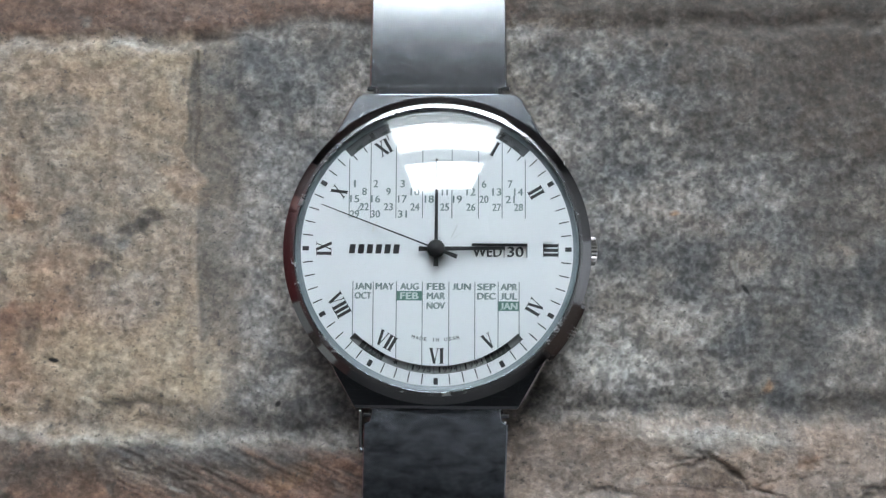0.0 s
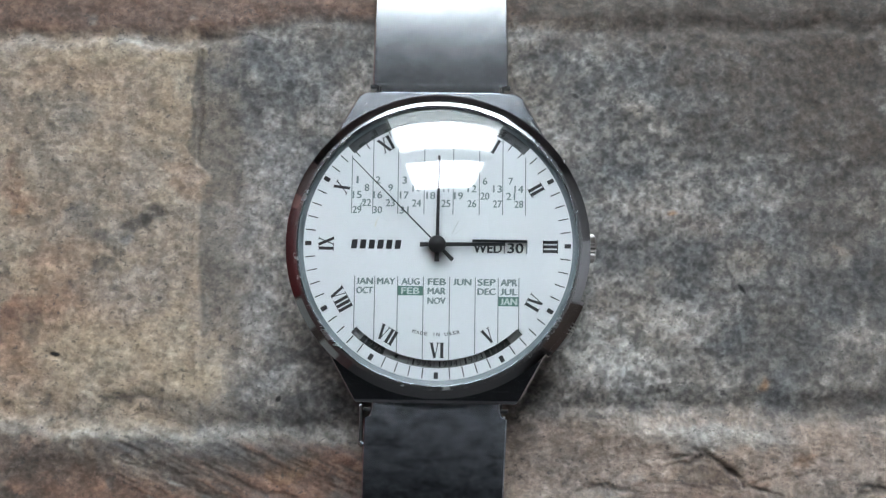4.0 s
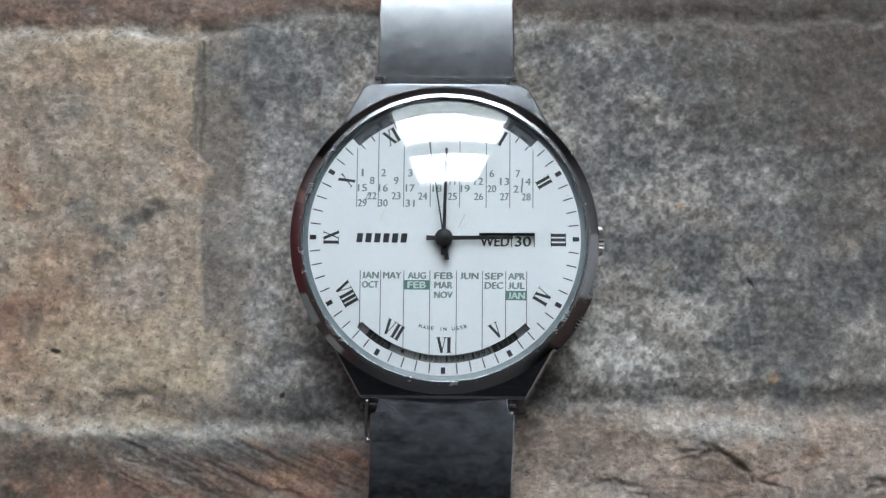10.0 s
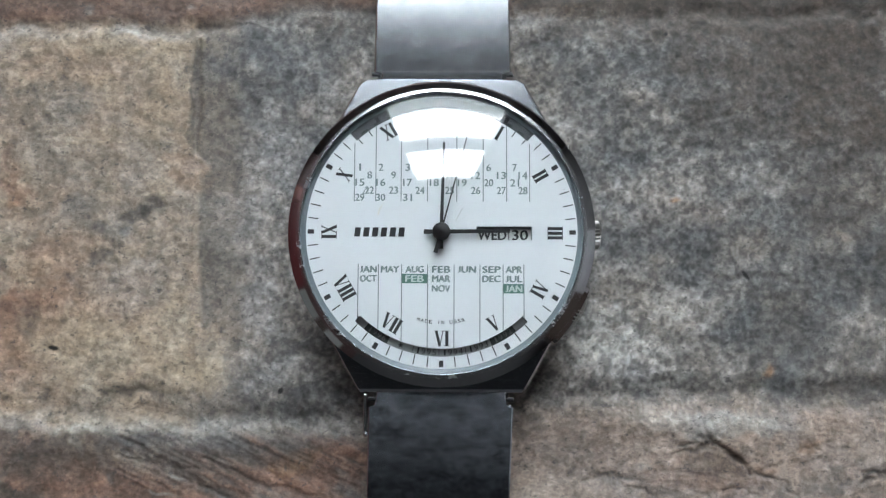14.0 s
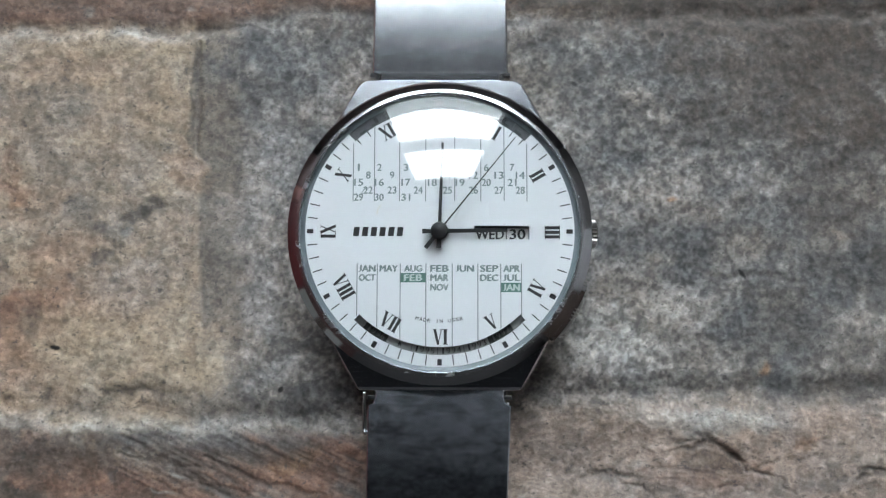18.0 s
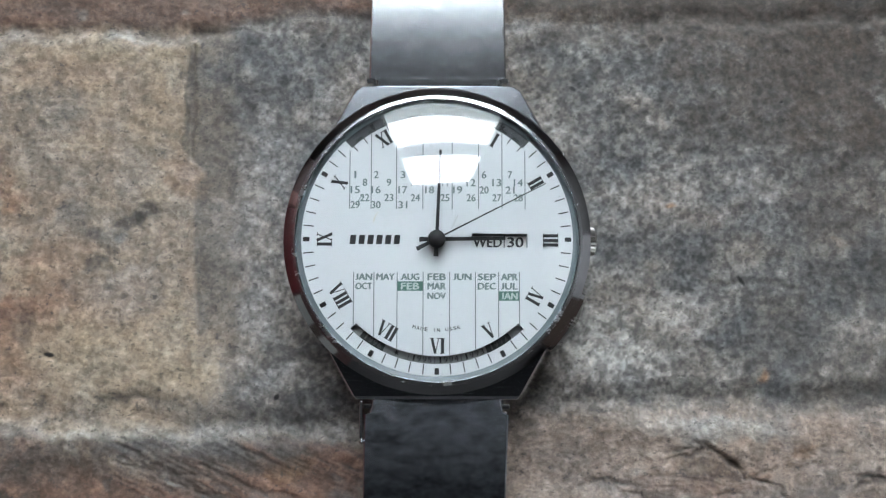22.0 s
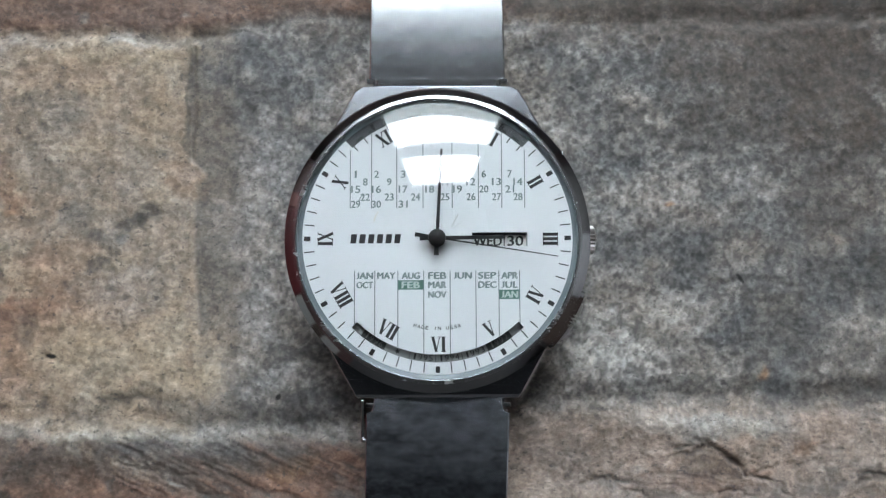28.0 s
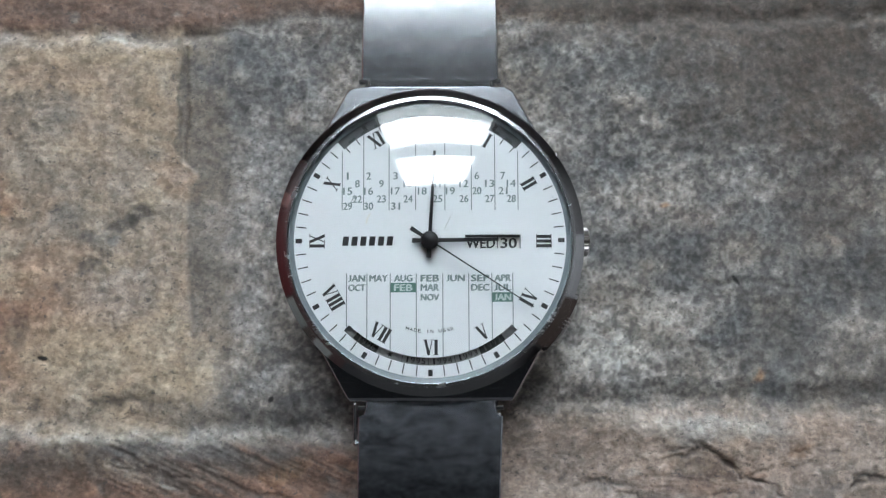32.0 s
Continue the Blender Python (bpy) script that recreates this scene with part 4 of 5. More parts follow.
def spaced(far, near, gap):
    """Places along an axis, close together out to near and wide apart beyond it."""
    n = int(round(2 * near / gap))
    rim = np.linspace(near, far, 24)[1:]
    return np.concatenate([-rim[::-1], np.linspace(-near, near, n + 1), rim])


floor = sheet("floor", grid_mesh("floor", np.linspace(-1450, 1450, 117), np.linspace(-1550, 1150, 109), sink=3.0)[0], None)
tagged(floor, "stone-effect facing slab in grey, beige and rust", "floor", "", "structure")
STONES = ("beige_stone", "joint_strip", "grey_stone", "upper_stone", "lower_stone", "lower_stone")
NOTES = ("coarse beige sandstone block", "grey-brown recessed joint", "mottled grey stone block", "rust-brown stone of the upper course",
         "rust and slate stone of the lower course", "pinkish stone of the lower course")
for nm, note, data in zip(STONES, NOTES, grid_mesh("stone", spaced(EX, 66.5, 0.16), spaced(EY, 39.0, 0.16), which)):
    sheet(nm, data, floor)["label"] = note

# ---------------------------------------------------------------- the wristwatch
LIFT = 4.6                 # the bent bracelet holds the case clear of the stone
watch = thing("wristwatch", "steel calendar wristwatch with white dial, lying on stone", "watch", "", pose(0, 0, LIFT * MM))
ZD = 7.8                   # top of the dial
HUB = (-0.05, 0.0)
T0 = 290.9                 # the second pointer's clock angle at the start


def octo(c, sx, sy, ex):
    return [(-c - 0.29, sy - 0.52), (-c + 0.5, sy), (c - 0.5, sy), (c + 0.29, sy - 0.52), (sx, ex), (sx, -ex), (c, -sy), (-c, -sy), (-sx, -ex), (-sx, ex)]


body = prism(octo(10.35, 17.3, 20.0, 7.5), 2.2, 5.65)
rim = [e for e in body.edges if all(v.co.z > 5 for v in e.verts)]
north = [e for e in rim if all(v.co.y > 19.9 for v in e.verts)]
south = [e for e in rim if all(v.co.y < -19.9 for v in e.verts)]
bmesh.ops.bevel(body, geom=[e for e in rim if e not in north + south], offset=0.22, segments=1, affect="EDGES", profile=0.6)
bmesh.ops.bevel(body, geom=[e for e in body.edges if all(v.co.y > 19.9 and v.co.z > 5.3 for v in e.verts)], offset=0.07, segments=1, affect="EDGES")
bmesh.ops.bevel(body, geom=[e for e in body.edges if all(v.co.y < -19.9 and v.co.z > 5.35 for v in e.verts)], offset=0.5, segments=2, affect="EDGES", profile=0.6)
for cut in (12.5, -12.5):
    bmesh.ops.bisect_plane(body, geom=body.verts[:] + body.edges[:] + body.faces[:], plane_co=(0, cut, 0), plane_no=(0, 1, 0))
for v in body.verts:       # the lugs fall away a little towards their ends
    if v.co.z > 4:
        v.co.z -= 0.0515 * max(0.0, abs(v.co.y) - 12.5)
case = part("case", body, M_CASE, watch, "polished chromed case with flat lugs")
part("case_back", lathe([(0.01, 0.25), (14.5, 0.25), (16.2, 1.1), (16.6, 2.3), (0.01, 2.3)], 96), M_CASE, watch, "steel case back", smooth=True)
part("bezel", lathe([(17.5, 7.0), (17.5, 8.3), (17.92, 8.34), (18.4, 8.08), (18.9, 7.7), (19.08, 7.56), (19.15, 7.3), (19.2, 5.3), (19.2, 4.2), (18.8, 3.9), (17.5, 3.9)], 192),
     M_BEZEL, watch, "mirror-polished round bezel", smooth=True)
lip = lathe([(17.39, 8.28), (17.41, 8.49), (17.48, 8.51), (17.56, 8.51), (17.76, 8.44), (17.94, 8.35), (17.97, 8.28), (17.7, 8.2)], 320)
for v in lip.verts:        # the edge is worn and nicked all round
    r, a = math.hypot(v.co.x, v.co.y), math.atan2(v.co.y, v.co.x)
    wear = noise.noise((9 * math.cos(a), 9 * math.sin(a), 1.0)) + 0.7 * noise.noise((40 * math.cos(a), 40 * math.sin(a), 5.0))
    k = 1 + (0.0007 if r > 17.6 else 0.0) * wear
    v.co = Vector((v.co.x * k, v.co.y * k, v.co.z + (0.006 if r > 17.5 else 0.0) * wear))
part("bezel_lip", lip, M_LIP, watch, "pale worn lip", smooth=True)
part("rehaut", lathe([(16.82, ZD + 0.006), (17.46, ZD + 0.006), (17.46, 8.3), (17.38, 8.3), (17.3, 8.02), (17.12, 7.88)], 160), M_RING, watch, "inner ring, blue-grey for the crystal edge's shade", smooth=True)


def crystal():
    R, rr, zr, th = 40.0, 17.4, 8.42, 0.6
    zc = zr - math.sqrt(R * R - rr * rr)
    prof = []
    for i in range(29):
        r = rr * i / 28
        prof.append((max(r, 0.002), zc + math.sqrt(R * R - r * r)))
    prof += [(17.48, 8.25), (17.48, 7.95)]
    Ri = R - th
    for i in range(28, -1, -1):
        r = 17.25 * i / 28
        prof.append((max(r, 0.002), zc + math.sqrt(Ri * Ri - r * r)))
    ob = part("crystal", lathe(prof, 160, closed=False), M_CRYSTAL, watch, "clear domed acrylic crystal")
    ob.data.materials.append(M_INSIDE)
    for p in ob.data.polygons:
        p.use_smooth = True
        p.material_index = 1 if p.index >= 160 * 30 else 0
    return ob


crystal()

# dial with two curved slots and a day-and-date opening
LOW0, LOW1, UP0, UP1 = 14.35, 15.35, 15.6, 17.25
SLOT_LOW = arc(LOW0, 136, 224, 40) + arc(LOW1, 224, 136, 40)
SLOT_UP = arc(UP0, -43, 43, 40) + arc(UP1, 43, -43, 40)
DAY = [(4.3, 0.74), (11.2, 0.74), (11.2, -1.0), (4.3, -1.0)]
dial = part("dial", plate([arc(17.4, 0, 357, 119), SLOT_LOW, SLOT_UP, DAY], ZD - 0.35, ZD), M_DIAL, watch, "white enamelled dial")
part("movement_plate", lathe([(0.01, 5.2), (17.3, 5.2), (17.3, 6.5), (0.01, 6.5)], 96), M_DARKDISC, watch)

PRINT = ZD + 0.012


def printed(name, bm_or_mesh, material, x, y, turn=0.0, z=PRINT, label=""):
    return part(name, bm_or_mesh, material, dial, label, at=mmpose(x, y, z, turn))


# minute track
tick = mesh_of(bar(-0.07, 0.07, -0.62, 0.62, -0.01, 0.012), "tick")
short = mesh_of(bar(-0.07, 0.07, -0.38, 0.38, -0.01, 0.012), "tick")
pip = mesh_of(bar(-0.27, 0.27, -0.40, 0.40, -0.01, 0.03, 0.06), "hour_mark")
for i in range(60):
    a = radians(6 * i)
    if i % 5 == 0:
        if i:
            printed("hour_mark", pip, M_INK, 16.2 * math.sin(a), 16.2 * math.cos(a), -6 * i)
    elif 7 < i < 53:
        printed("tick", tick, M_INK, 16.0 * math.sin(a), 16.0 * math.cos(a), -6 * i)
    else:
        printed("tick", short, M_INK, 15.2 * math.sin(a), 15.2 * math.cos(a), -6 * i)


def roman(text, h=2.05):
    """Serif numerals of thick and thin strokes, with a common serif line."""
    bits, x, q = [], 0.0, h / 2
    wide = {"I": 0.62, "V": 1.4, "X": 1.28}
    for ch in text:
        w = wide[ch]
        m = x + w / 2
        if ch == "I":
            bits.append(stroke(m, -q, m, q, 0.42))
            bits += [stroke(m - 0.33, e, m + 0.33, e, 0.09) for e in (-q + 0.045, q - 0.045)]
        elif ch == "V":
            bits += [stroke(x + 0.28, q, m + 0.06, -q, 0.36), stroke(x + w - 0.2, q, m + 0.06, -q, 0.12)]
            bits += [stroke(x, q - 0.045, x + 0.58, q - 0.045, 0.09), stroke(x + w - 0.45, q - 0.045, x + w, q - 0.045, 0.09)]
        else:
            bits += [stroke(x + 0.2, q, x + w - 0.2, -q, 0.38), stroke(x + w - 0.22, q, x + 0.22, -q, 0.14)]
            bits += [stroke(a, e, a + 0.44, e, 0.09) for a in (x, x + w - 0.44) for e in (-q + 0.045, q - 0.045)]
        x += w
    bm = join(*bits)
    bmesh.ops.translate(bm, vec=(-x / 2, 0, 0), verts=bm.verts)
    bmesh.ops.scale(bm, vec=(0.92, 0.92, 1), verts=bm.verts)
    return bm


for text, px, py, turn in (("XII", 0, 14.1, 0), ("I", 7.15, 12.45, -30), ("II", 12.25, 7.05, -60), ("III", 14.05, -0.1, -90), ("IV", 12.1, -7.05, 60),
                           ("V", 6.4, -11.25, 30), ("VI", 0.05, -13.1, 0), ("VII", -6.15, -11.25, -30), ("VIII", -11.95, -6.95, -60),
                           ("IX", -13.95, -0.02, 90), ("X", -12.15, 7.1, 60), ("XI", -6.65, 12.6, 30)):
    printed("numeral", roman(text), M_INK, px, py, turn)

# calendar columns
UPX = (-10.88, -8.22, -5.07, -1.79, 1.85, 5.13, 8.05, 10.91)
LOX = (-10.29, -7.78, -4.92, -1.72, 1.55, 4.74, 7.59, 10.16)
for ux in UPX:
    y1 = math.sqrt(UP0 ** 2 - ux * ux) - 0.05
    printed("column_line", bar(-0.058, 0.058, -(y1 - 3.78) / 2, (y1 - 3.78) / 2, -0.01, 0.008), M_GREYINK, ux, (y1 + 3.78) / 2)
for lx in LOX:
    y1 = min(-math.sqrt(LOW0 ** 2 - lx * lx) + 0.05, -10.6) if abs(lx) > 10 else -math.sqrt(LOW0 ** 2 - lx * lx) + 0.05
    printed("column_line", bar(-0.058, 0.058, -(-4.0 - y1) / 2, (-4.0 - y1) / 2, -0.01, 0.008), M_GREYINK, lx, (y1 - 4.0) / 2)
LEFTX = (-10.2, -7.6, -4.27, -0.95, 2.53, 5.82, 9.05)
RIGHTX = (-9.0, -6.02, -2.72, 0.95, 4.2, 7.4, 10.08)
for d in range(1, 32):
    row, colm = divmod(d - 1, 7)
    dx = (LEFTX if row % 2 == 0 else RIGHTX)[colm]
    wdt = {1: 0.2, 11: 0.72}.get(d, 0.56 if d < 10 else 1.12)
    printed("date_number", writing(str(d), wdt * 0.97, 0.90, 0.03), M_GREYINK, dx, (8.08, 7.1, 6.18, 5.2, 4.3)[row])
MX = (-9.03, -6.35, -3.32, -0.04, 3.12, 6.15, 8.92)
for rown, names in ((0, ("JAN", "MAY", "AUG", "FEB", "JUN", "SEP", "APR")), (1, ("OCT", "", "FEB", "MAR", "", "DEC", "JUL")), (2, ("", "", "", "NOV", "", "", "JAN"))):
    for colm, body in enumerate(names):
        if not body:
            continue
        y = (-4.63, -5.78, -6.98)[rown]
        boxed = (rown, colm) in ((1, 2), (2, 6))
        if boxed:
            x0, x1 = LOX[colm], LOX[colm + 1]
            printed("green_box", bar(-(x1 - x0) / 2 + 0.04, (x1 - x0) / 2 - 0.04, -0.58, 0.58, -0.01, 0.006), M_GREEN, (x0 + x1) / 2, y, label="green printed box")
        printed("month_name", writing(body, 2.2 if colm not in (0, 6) else 2.0, 0.80, 0.055), M_WHITEINK if boxed else M_GREYINK, MX[colm], y, z=PRINT + (0.015 if boxed else 0))

# maker's mark as plain slanted blocks, and the line of origin on its arc
for i in range(6):
    x = -10.75 + i * 1.09
    printed("maker_mark", prism([(-0.42, -0.57), (0.30, -0.57), (0.44, 0.57), (-0.28, 0.57)], -0.01, 0.012), M_INK, x + 0.32, -0.03, label="plain black block of the maker's mark")
for i, ch in enumerate("MADE IN USSR"):
    if ch != " ":
        a = radians((i - 5.5) * 2.55 - 0.3)
        printed("origin_letter", writing(ch, 0.07 if ch == "I" else 0.36, 0.44, 0.012), M_INK, 11.35 * math.sin(a), -11.35 * math.cos(a) + 0.2, math.degrees(a))

# bright nicks on the lugs
rng = random.Random(5)
for i in range(26):
    right = i % 3
    x, y = (rng.uniform(9.6, 12.6), rng.uniform(15.6, 18.8)) if right else (rng.uniform(-13.0, -9.6), rng.uniform(15.4, 18.8))
    if math.hypot(x, y) < 19.6 or (abs(x) - 10.3) > (19.6 - y) * 0.52:
        continue
    a, w = rng.uniform(0, math.pi), rng.uniform(0.05, 0.32)
    part("nick", stroke(-w * math.cos(a), -w * math.sin(a), w * math.cos(a), w * math.sin(a), rng.uniform(0.03, 0.065)), M_NICK, watch,
         at=mmpose(x, y, 5.67 - 0.053 * (y - 12.5)))

part("scratch", join(stroke(-10.25, 16.0, -10.1, 16.8, 0.09), stroke(-10.1, 16.8, -9.6, 17.5, 0.09)), M_NICK, watch, "bright curved scratch", at=mmpose(0, 0, 5.46))
part("scratch", stroke(15.72, 10.95, 15.82, 9.95, 0.07), M_NICK, watch, "bright scratch across the bezel", at=mmpose(0, 0, 7.66))

part("nick", lathe([(0.005, -0.05), (0.17, -0.05), (0.12, 0.06), (0.005, 0.08)], 10), M_NICK, watch, "bright burr on the bracelet's corner", at=mmpose(8.65, -21.6, 5.0))

# dust specks and a fibre on the dial
speck = mesh_of(lathe([(0.005, -0.01), (0.07, -0.01), (0.05, 0.03), (0.005, 0.04)], 8), "dust_speck")
for x, y in ((0.55, -9.3), (7.5, -2.0), (-3.3, -9.2), (15.2, 5.4), (-2.9, 2.2)):
    printed("dust_speck", speck, M_GREYINK, x, y)
printed("scratch", stroke(1.75, 1.35, 2.55, 3.0, 0.12), M_FAINT, 0, 0)
printed("scratch", stroke(1.95, 1.2, 3.1, 2.1, 0.08), M_FAINT, 0, 0)
printed("stain", join(stroke(-7.9, 2.1, -7.75, 2.8, 0.16), stroke(-7.75, 2.8, -7.35, 3.4, 0.12)), M_YELLOWED, 0, 0, label="faint yellow stain")
printed("fibre", join(stroke(-0.28, -0.4, -0.02, 0.1, 0.1), stroke(-0.02, 0.1, 0.2, 0.36, 0.1), stroke(0.2, 0.36, 0.3, 0.1, 0.08), stroke(-0.28, -0.4, 0.1, -0.3, 0.08)), M_GREYINK, -9.55, 5.1)

# day and date discs under the dial
part("day_disc", bar(4.15, 8.30, -1.2, 0.9, 6.75, 6.9), M_DAYDISC, watch, "cream day disc")
part("date_disc", bar(8.38, 11.35, -1.2, 0.9, 6.75, 6.9), M_DAYDISC, watch, "cream date disc")
part("day_name", writing("WED", 3.55, 1.25, 0.05), M_INK, watch, at=mmpose(6.28, -0.27, 6.91))
part("date_number", writing("30", 1.95, 1.25, 0.05), M_INK, watch, at=mmpose(9.78, -0.27, 6.91))
# Dark bar stands in for the shade below the opening's upper edge.
part("opening_shade", bar(4.3, 11.2, 0.44, 0.74, 6.9, 7.46), M_WEEKDISC, watch, "dark strip drawn as shade at the day opening's top")
part("opening_divider", bar(8.30, 8.38, -1.0, 0.74, 6.6, 7.5), M_INK, watch)
part("opening_edge", bar(11.12, 11.2, -1.0, 0.74, 6.9, 7.7), M_GREYINK, watch)

# year disc in the lower slot, weekday disc in the upper one
EDGES = (224.0, 218.4, 206.0, 193.5, 180.9, 168.2, 155.6, 142.8, 136.0)
TINTS = (M_GREYDISC, M_DARKDISC, M_GREYDISC, M_GREYDISC, M_GREYDISC, M_GREYDISC, M_DARKDISC, M_GREYDISC)
for i, (a0, a1, mt) in enumerate(zip(EDGES, EDGES[1:], TINTS)):
    part("year_field", sector(LOW0 - 0.3, LOW1 + 0.3, a0, a1 + 0.25, 6.85, 6.97), mt, watch)
for body, a, mt in (("1996", 212.2, M_PALEINK), ("1995", 187.2, M_INK), ("1994", 174.5, M_INK), ("1993", 161.9, M_INK), ("1992", 149.2, M_PALEINK)):
    for j, ch in enumerate(body):
        b = radians(a - (j - 1.5) * 2.55)
        part("year_digit", writing(ch, 0.5 if ch != "1" else 0.22, 0.72), mt, watch, at=mmpose(14.87 * math.sin(b), 14.87 * math.cos(b), 6.98, 180 - math.degrees(b)))


def star(r0, r1):
    return prism([((r0 if i % 2 == 0 else r1) * math.sin(math.pi * i / 5), (r0 if i % 2 == 0 else r1) * math.cos(math.pi * i / 5)) for i in range(10)], -0.01, 0.012)


part("star", star(0.4, 0.16), M_INK, watch, at=mmpose(14.85 * math.sin(radians(199.7)), 14.85 * math.cos(radians(199.7)), 6.98))
for i in range(14):
    part("weekday_field", sector(UP0 - 0.3, UP1 + 0.15, -48 + i * 6.9, -48 + i * 6.9 + 6.85, 7.5, 7.62, 5), M_WEEKDISC, watch)
    b = radians(-44.6 + i * 6.9)
    part("weekday_mark", bar(-0.5, 0.5, -0.14, 0.14, -0.01, 0.012), M_DARKDISC, watch, at=mmpose(15.9 * math.sin(b), 15.9 * math.cos(b), 7.63, -math.degrees(b)))


# pointers: each is keyed about the hub in motions()
def pointer(name, length, tail, w0, w1, wt, z, label):
    bm = prism([(-w0 / 2, 0.6), (-w1 / 2, length), (w1 / 2, length), (w0 / 2, 0.6), (wt * 0.35, -0.5), (wt / 2, -tail), (-wt / 2, -tail), (-wt * 0.35, -0.5)], 0.0, 0.12, 0.02, 1)
    collar = lathe([(0.01, -0.02), (0.85, -0.02), (0.85, 0.14), (0.01, 0.14)], 32)
    return part(name, join(bm, collar), M_BLACK, watch, label, at=mmpose(*HUB, z))


hour_pointer = pointer("hour_pointer", 8.45, 2.15, 0.52, 0.40, 0.62, 8.35, "straight black hour pointer")
minute_pointer = pointer("minute_pointer", 11.1, 2.15, 0.44, 0.30, 0.62, 8.55, "straight black minute pointer")
second_pointer = pointer("second_pointer", 15.1, 2.75, 0.20, 0.11, 0.55, 8.75, "thin black second pointer")
part("hub_cap", lathe([(0.01, 7.8), (1.08, 7.8), (1.1, 8.9), (1.0, 9.15), (0.68, 9.35), (0.01, 9.42)], 48), M_HUB, watch, "domed black hub cap", smooth=True, at=mmpose(*HUB, 0))


# crown and pusher with knurled rims
def knurled(r, length, teeth):
    bm = bmesh.new()
    rings = []
    n = teeth * 2
    for z, k in ((0, 0.94), (0.15, 1.0), (length - 0.2, 1.0), (length, 0.86)):
        ring = []
        for i in range(n):
            rad, a = k * r * (1.0 if i % 2 else 0.85), 2 * math.pi * i / n
            ring.append(bm.verts.new((rad * math.cos(a), rad * math.sin(a), z)))
        rings.append(ring)
    for a, b in zip(rings, rings[1:]):
        for i in range(len(a)):
            bm.faces.new((a[i], a[(i + 1) % len(a)], b[(i + 1) % len(b)], b[i]))
    bm.faces.new(rings[-1])
    bm.faces.new(rings[0][::-1])
    return bm


def side_knob(name, ang, r, length, start, z, label):
    a = radians(ang)
    m = Matrix.Translation((start * math.cos(a) * MM, start * math.sin(a) * MM, z * MM)) @ pose(0, 0, 0, 0, 90, 0) if ang == 0 else \
        Matrix.Translation((start * math.cos(a) * MM, start * math.sin(a) * MM, z * MM)) @ pose(0, 0, 0, 0, 0, ang) @ pose(0, 0, 0, 0, 90, 0)
    knob = part(name, knurled(r, length, int(2 * math.pi * r / 0.5)), M_KNURL, watch, label, at=m)
    part("stem", lathe([(0.01, -1.6), (0.8, -1.6), (0.8, 0.1), (0.01, 0.1)], 24), M_EDGE, knob)
    return knob


side_knob("crown", 0, 1.85, 1.5, 18.65, 4.4, "fluted steel winding crown")
side_knob("calendar_crown", -31.5, 2.75, 0.95, 19.3, 4.2, "fluted steel calendar crown")


guard = sector(18.4, 19.75, 110, 135, 2.6, 6.7, 14)
for v in guard.verts:
    if v.co.z > 6:
        v.co.z = 7.25 - 0.72 * (math.hypot(v.co.x, v.co.y) - 19.0)
bmesh.ops.bevel(guard, geom=[e for e in guard.edges if all(v.co.z > 6 for v in e.verts)], offset=0.25, segments=3, affect="EDGES", profile=0.5)
part("crown_guard", guard, M_BEZEL, watch, "polished shoulder beside the calendar crown", smooth=True)


# bracelet halves: bent steel strips
def strip(sign, th=0.7):
    """A tapering strip that leaves the case level, bends down and comes to rest on the stone."""
    bm = bmesh.new()
    rows = []
    lean = 0.0 if sign > 0 else -0.024        # the lower half lies a little askew
    y, z, n, notch = 19.6, 4.95, 184, 1.45 if sign > 0 else 2.25
    ds = 46.0 / n
    for i in range(n + 1):
        s = i * ds
        tilt = radians(-5.7 + 0.48 * s + 1.3 * max(0.0, s - 14))
        if s < notch:
            half = 7.85 if sign > 0 else 8.15 + 0.4 * (s / notch) ** 3
        else:
            half = (8.82 if sign > 0 else 9.1) - 0.022 * (s - 1.5)
        for _ in range(2 if abs(s - notch) < ds / 2 else 1):
            rows.append((half, y, z, tilt))
        y += ds * math.cos(tilt)
        z -= ds * math.sin(tilt)
    rows = [r for r in rows if r[2] > 0.62 - LIFT]
    us = [-1, -0.982] + [-0.8 + 0.2 * j for j in range(9)] + [0.982, 1]
    cross = len(us) - 1
    top, low = [], []
    for half, y, z, tilt in rows:
        dy, dz = -math.sin(tilt), -math.cos(tilt)
        t, b = [], []
        for j in range(cross + 1):
            u = us[j]
            drop = 0.13 if abs(u) == 1 else 0.0
            t.append(bm.verts.new((u * half + lean * (y - 20), sign * y, z - 0.05 * u * u - drop)))
            b.append(bm.verts.new((u * half + lean * (y - 20), sign * (y + dy * th), z + dz * th)))
        top.append(t)
        low.append(b)
    for grid in (top, low):
        for a, b in zip(grid, grid[1:]):
            for j in range(cross):
                bm.faces.new((a[j], a[j + 1], b[j + 1], b[j]))
    for a, b in ((top[0], low[0]), (top[-1], low[-1])):
        for j in range(cross):
            bm.faces.new((a[j], a[j + 1], b[j + 1], b[j]))
    for j in (0, cross):
        for i in range(len(top) - 1):
            bm.faces.new((top[i][j], top[i + 1][j], low[i + 1][j], low[i][j]))
    return bm


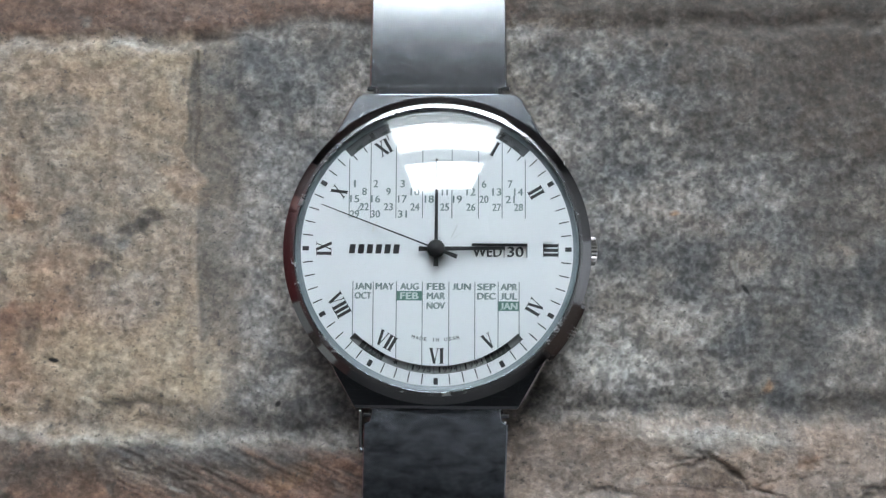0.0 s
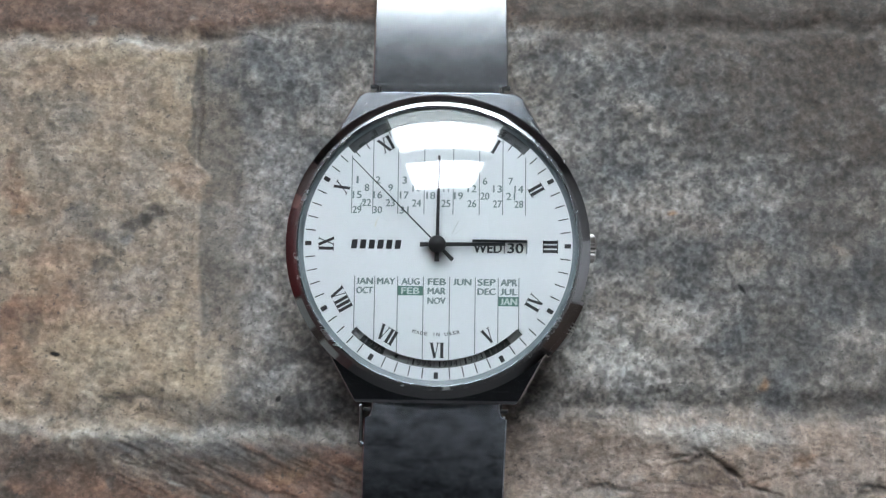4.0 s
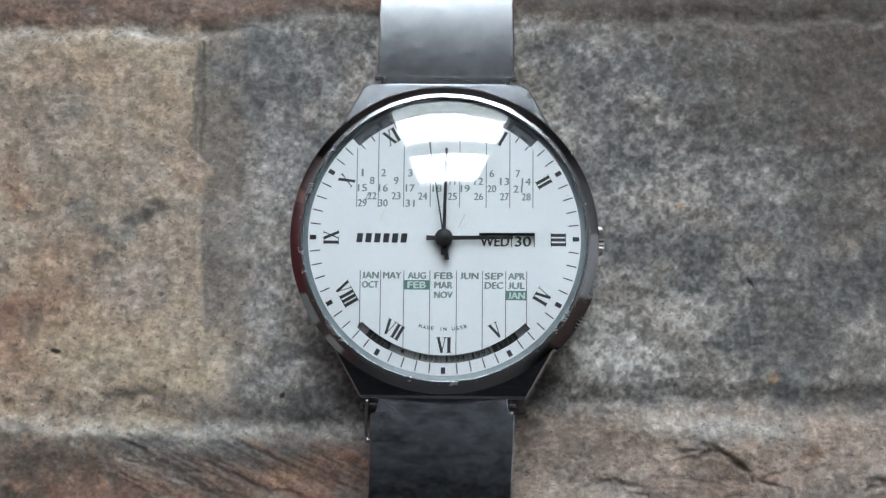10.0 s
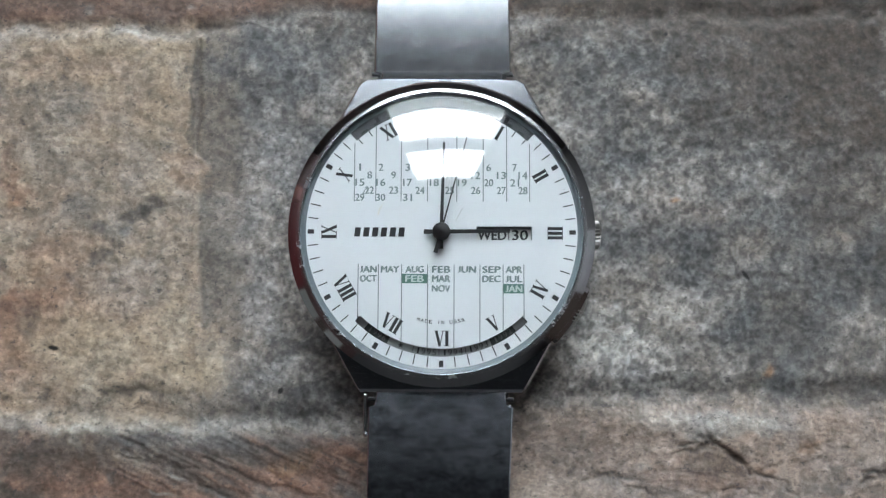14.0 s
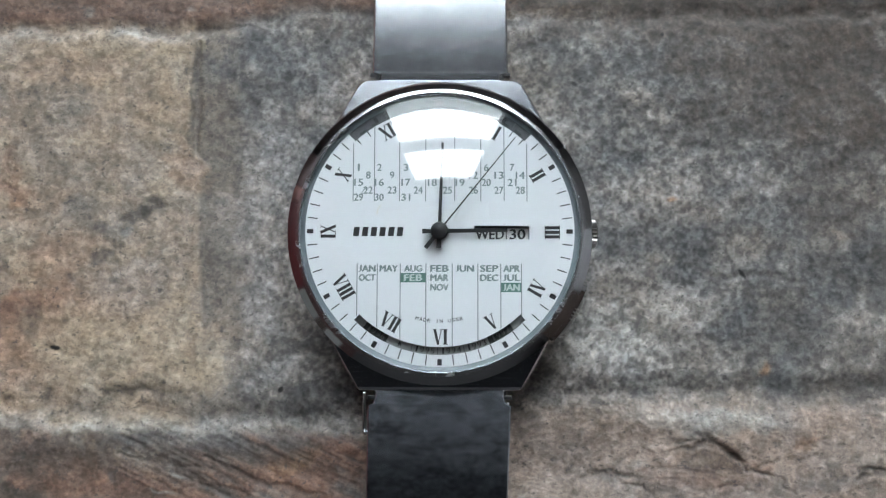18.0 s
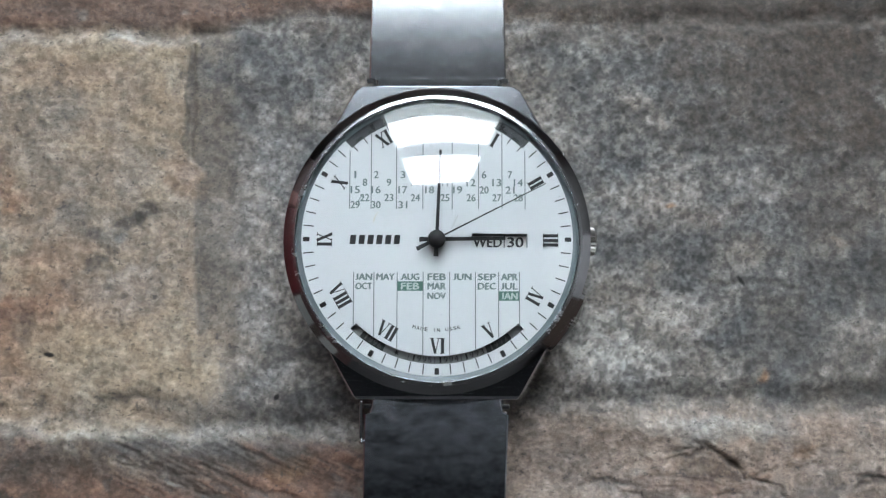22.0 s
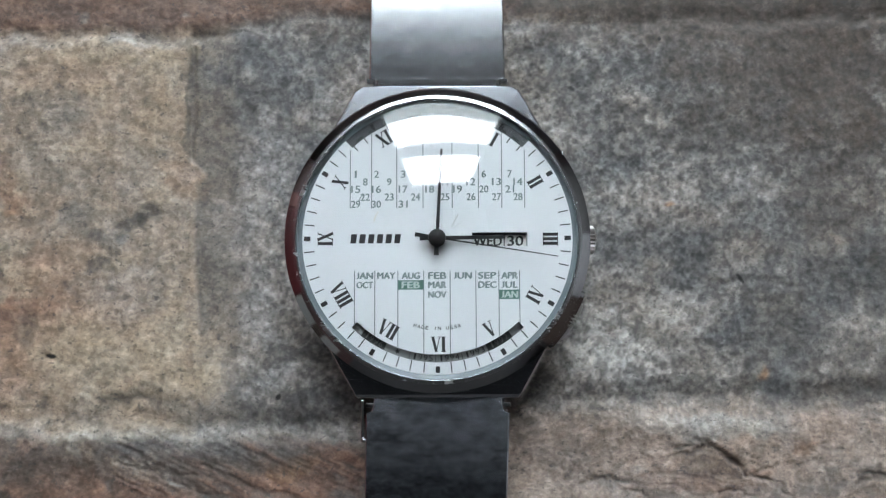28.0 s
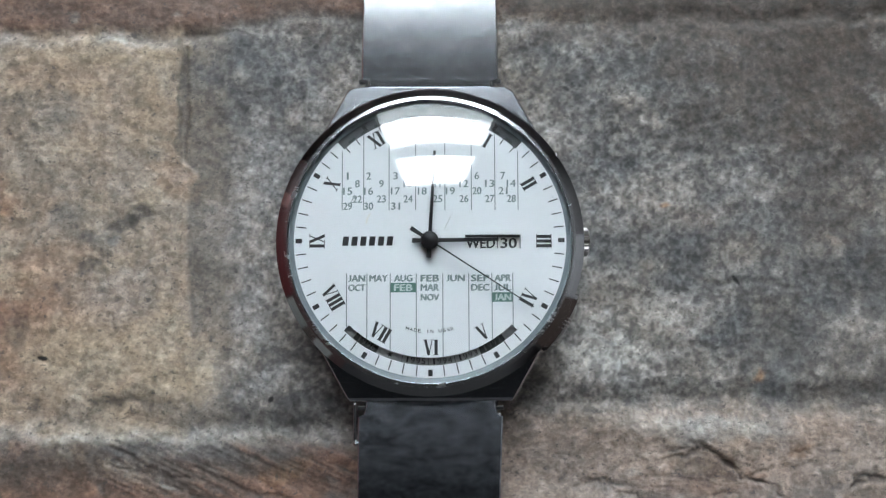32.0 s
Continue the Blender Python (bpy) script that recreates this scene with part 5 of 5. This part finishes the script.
for sign, note in ((1, "brushed steel bracelet half, bright with window light"), (-1, "brushed steel bracelet half, scratched and dark")):
    band = part("bracelet_half", strip(sign), M_BAND if sign > 0 else M_SCUFFED_SKYLIT, watch, note, smooth=True)
    for s in (-1, 1):
        part("hook", join(bar(s * 8.6 - 0.55, s * 8.6 + 0.55, sign * 20.85 - 0.24, sign * 20.85 + 0.24, 4.2, 4.95, 0.1),
                          bar(s * 8.15 - 0.17, s * 8.15 + 0.17, sign * 20.5 - 0.45, sign * 20.5 + 0.45, 4.2, 4.9, 0.06)), M_BLACK, band)
    part("spring_bar", lathe([(0.01, -8.4), (0.55, -8.4), (0.55, 8.4), (0.01, 8.4)], 20), M_BLACK, band, at=pose(0, sign * 20.3 * MM, 4.1 * MM, 0, 90, 0))
part("side_tab", bar(-9.75, -9.35, -25.4, -20.2, 3.4, 4.9, 0.08), M_EDGE, watch, "thin folded steel tab")
part("rivet", lathe([(0.01, 5.0), (0.2, 5.0), (0.34, 5.15), (0.22, 5.36), (0.01, 5.42)], 16), M_EDGE, watch, "bright rivet head", smooth=True, at=mmpose(-9.4, -25.15, -0.1))
part("rivet_post", lathe([(0.01, 3.4), (0.13, 3.4), (0.13, 5.05), (0.01, 5.05)], 12), M_EDGE, watch, at=mmpose(-9.4, -25.15, -0.1))


# ---------------------------------------------------------------- what moves
def motions():
    def turned(ang, z):
        return pose(HUB[0] * MM, HUB[1] * MM, z * MM, 0, 0, -ang)

    # five beats a second: rest, then a jump of a fifth of a mark
    rows = [(0.0, turned(T0, 8.75)), (1 / 30, turned(T0, 8.75))]
    for i in range(1, 161):
        rows += [(0.2 * i - 4 / 30, turned(T0 + 1.2 * i, 8.75)), (0.2 * i + 1 / 30, turned(T0 + 1.2 * i, 8.75))]
    walk(second_pointer, rows[:-1] + [(32.0, turned(T0 + 192, 8.75))])
    walk(minute_pointer, [(t, turned(0.2 + 0.1 * t, 8.55)) for t in (0, 8, 16, 24, 32)])
    walk(hour_pointer, [(t, turned(89.2 + t / 120, 8.35)) for t in (0, 16, 32)])


motions()
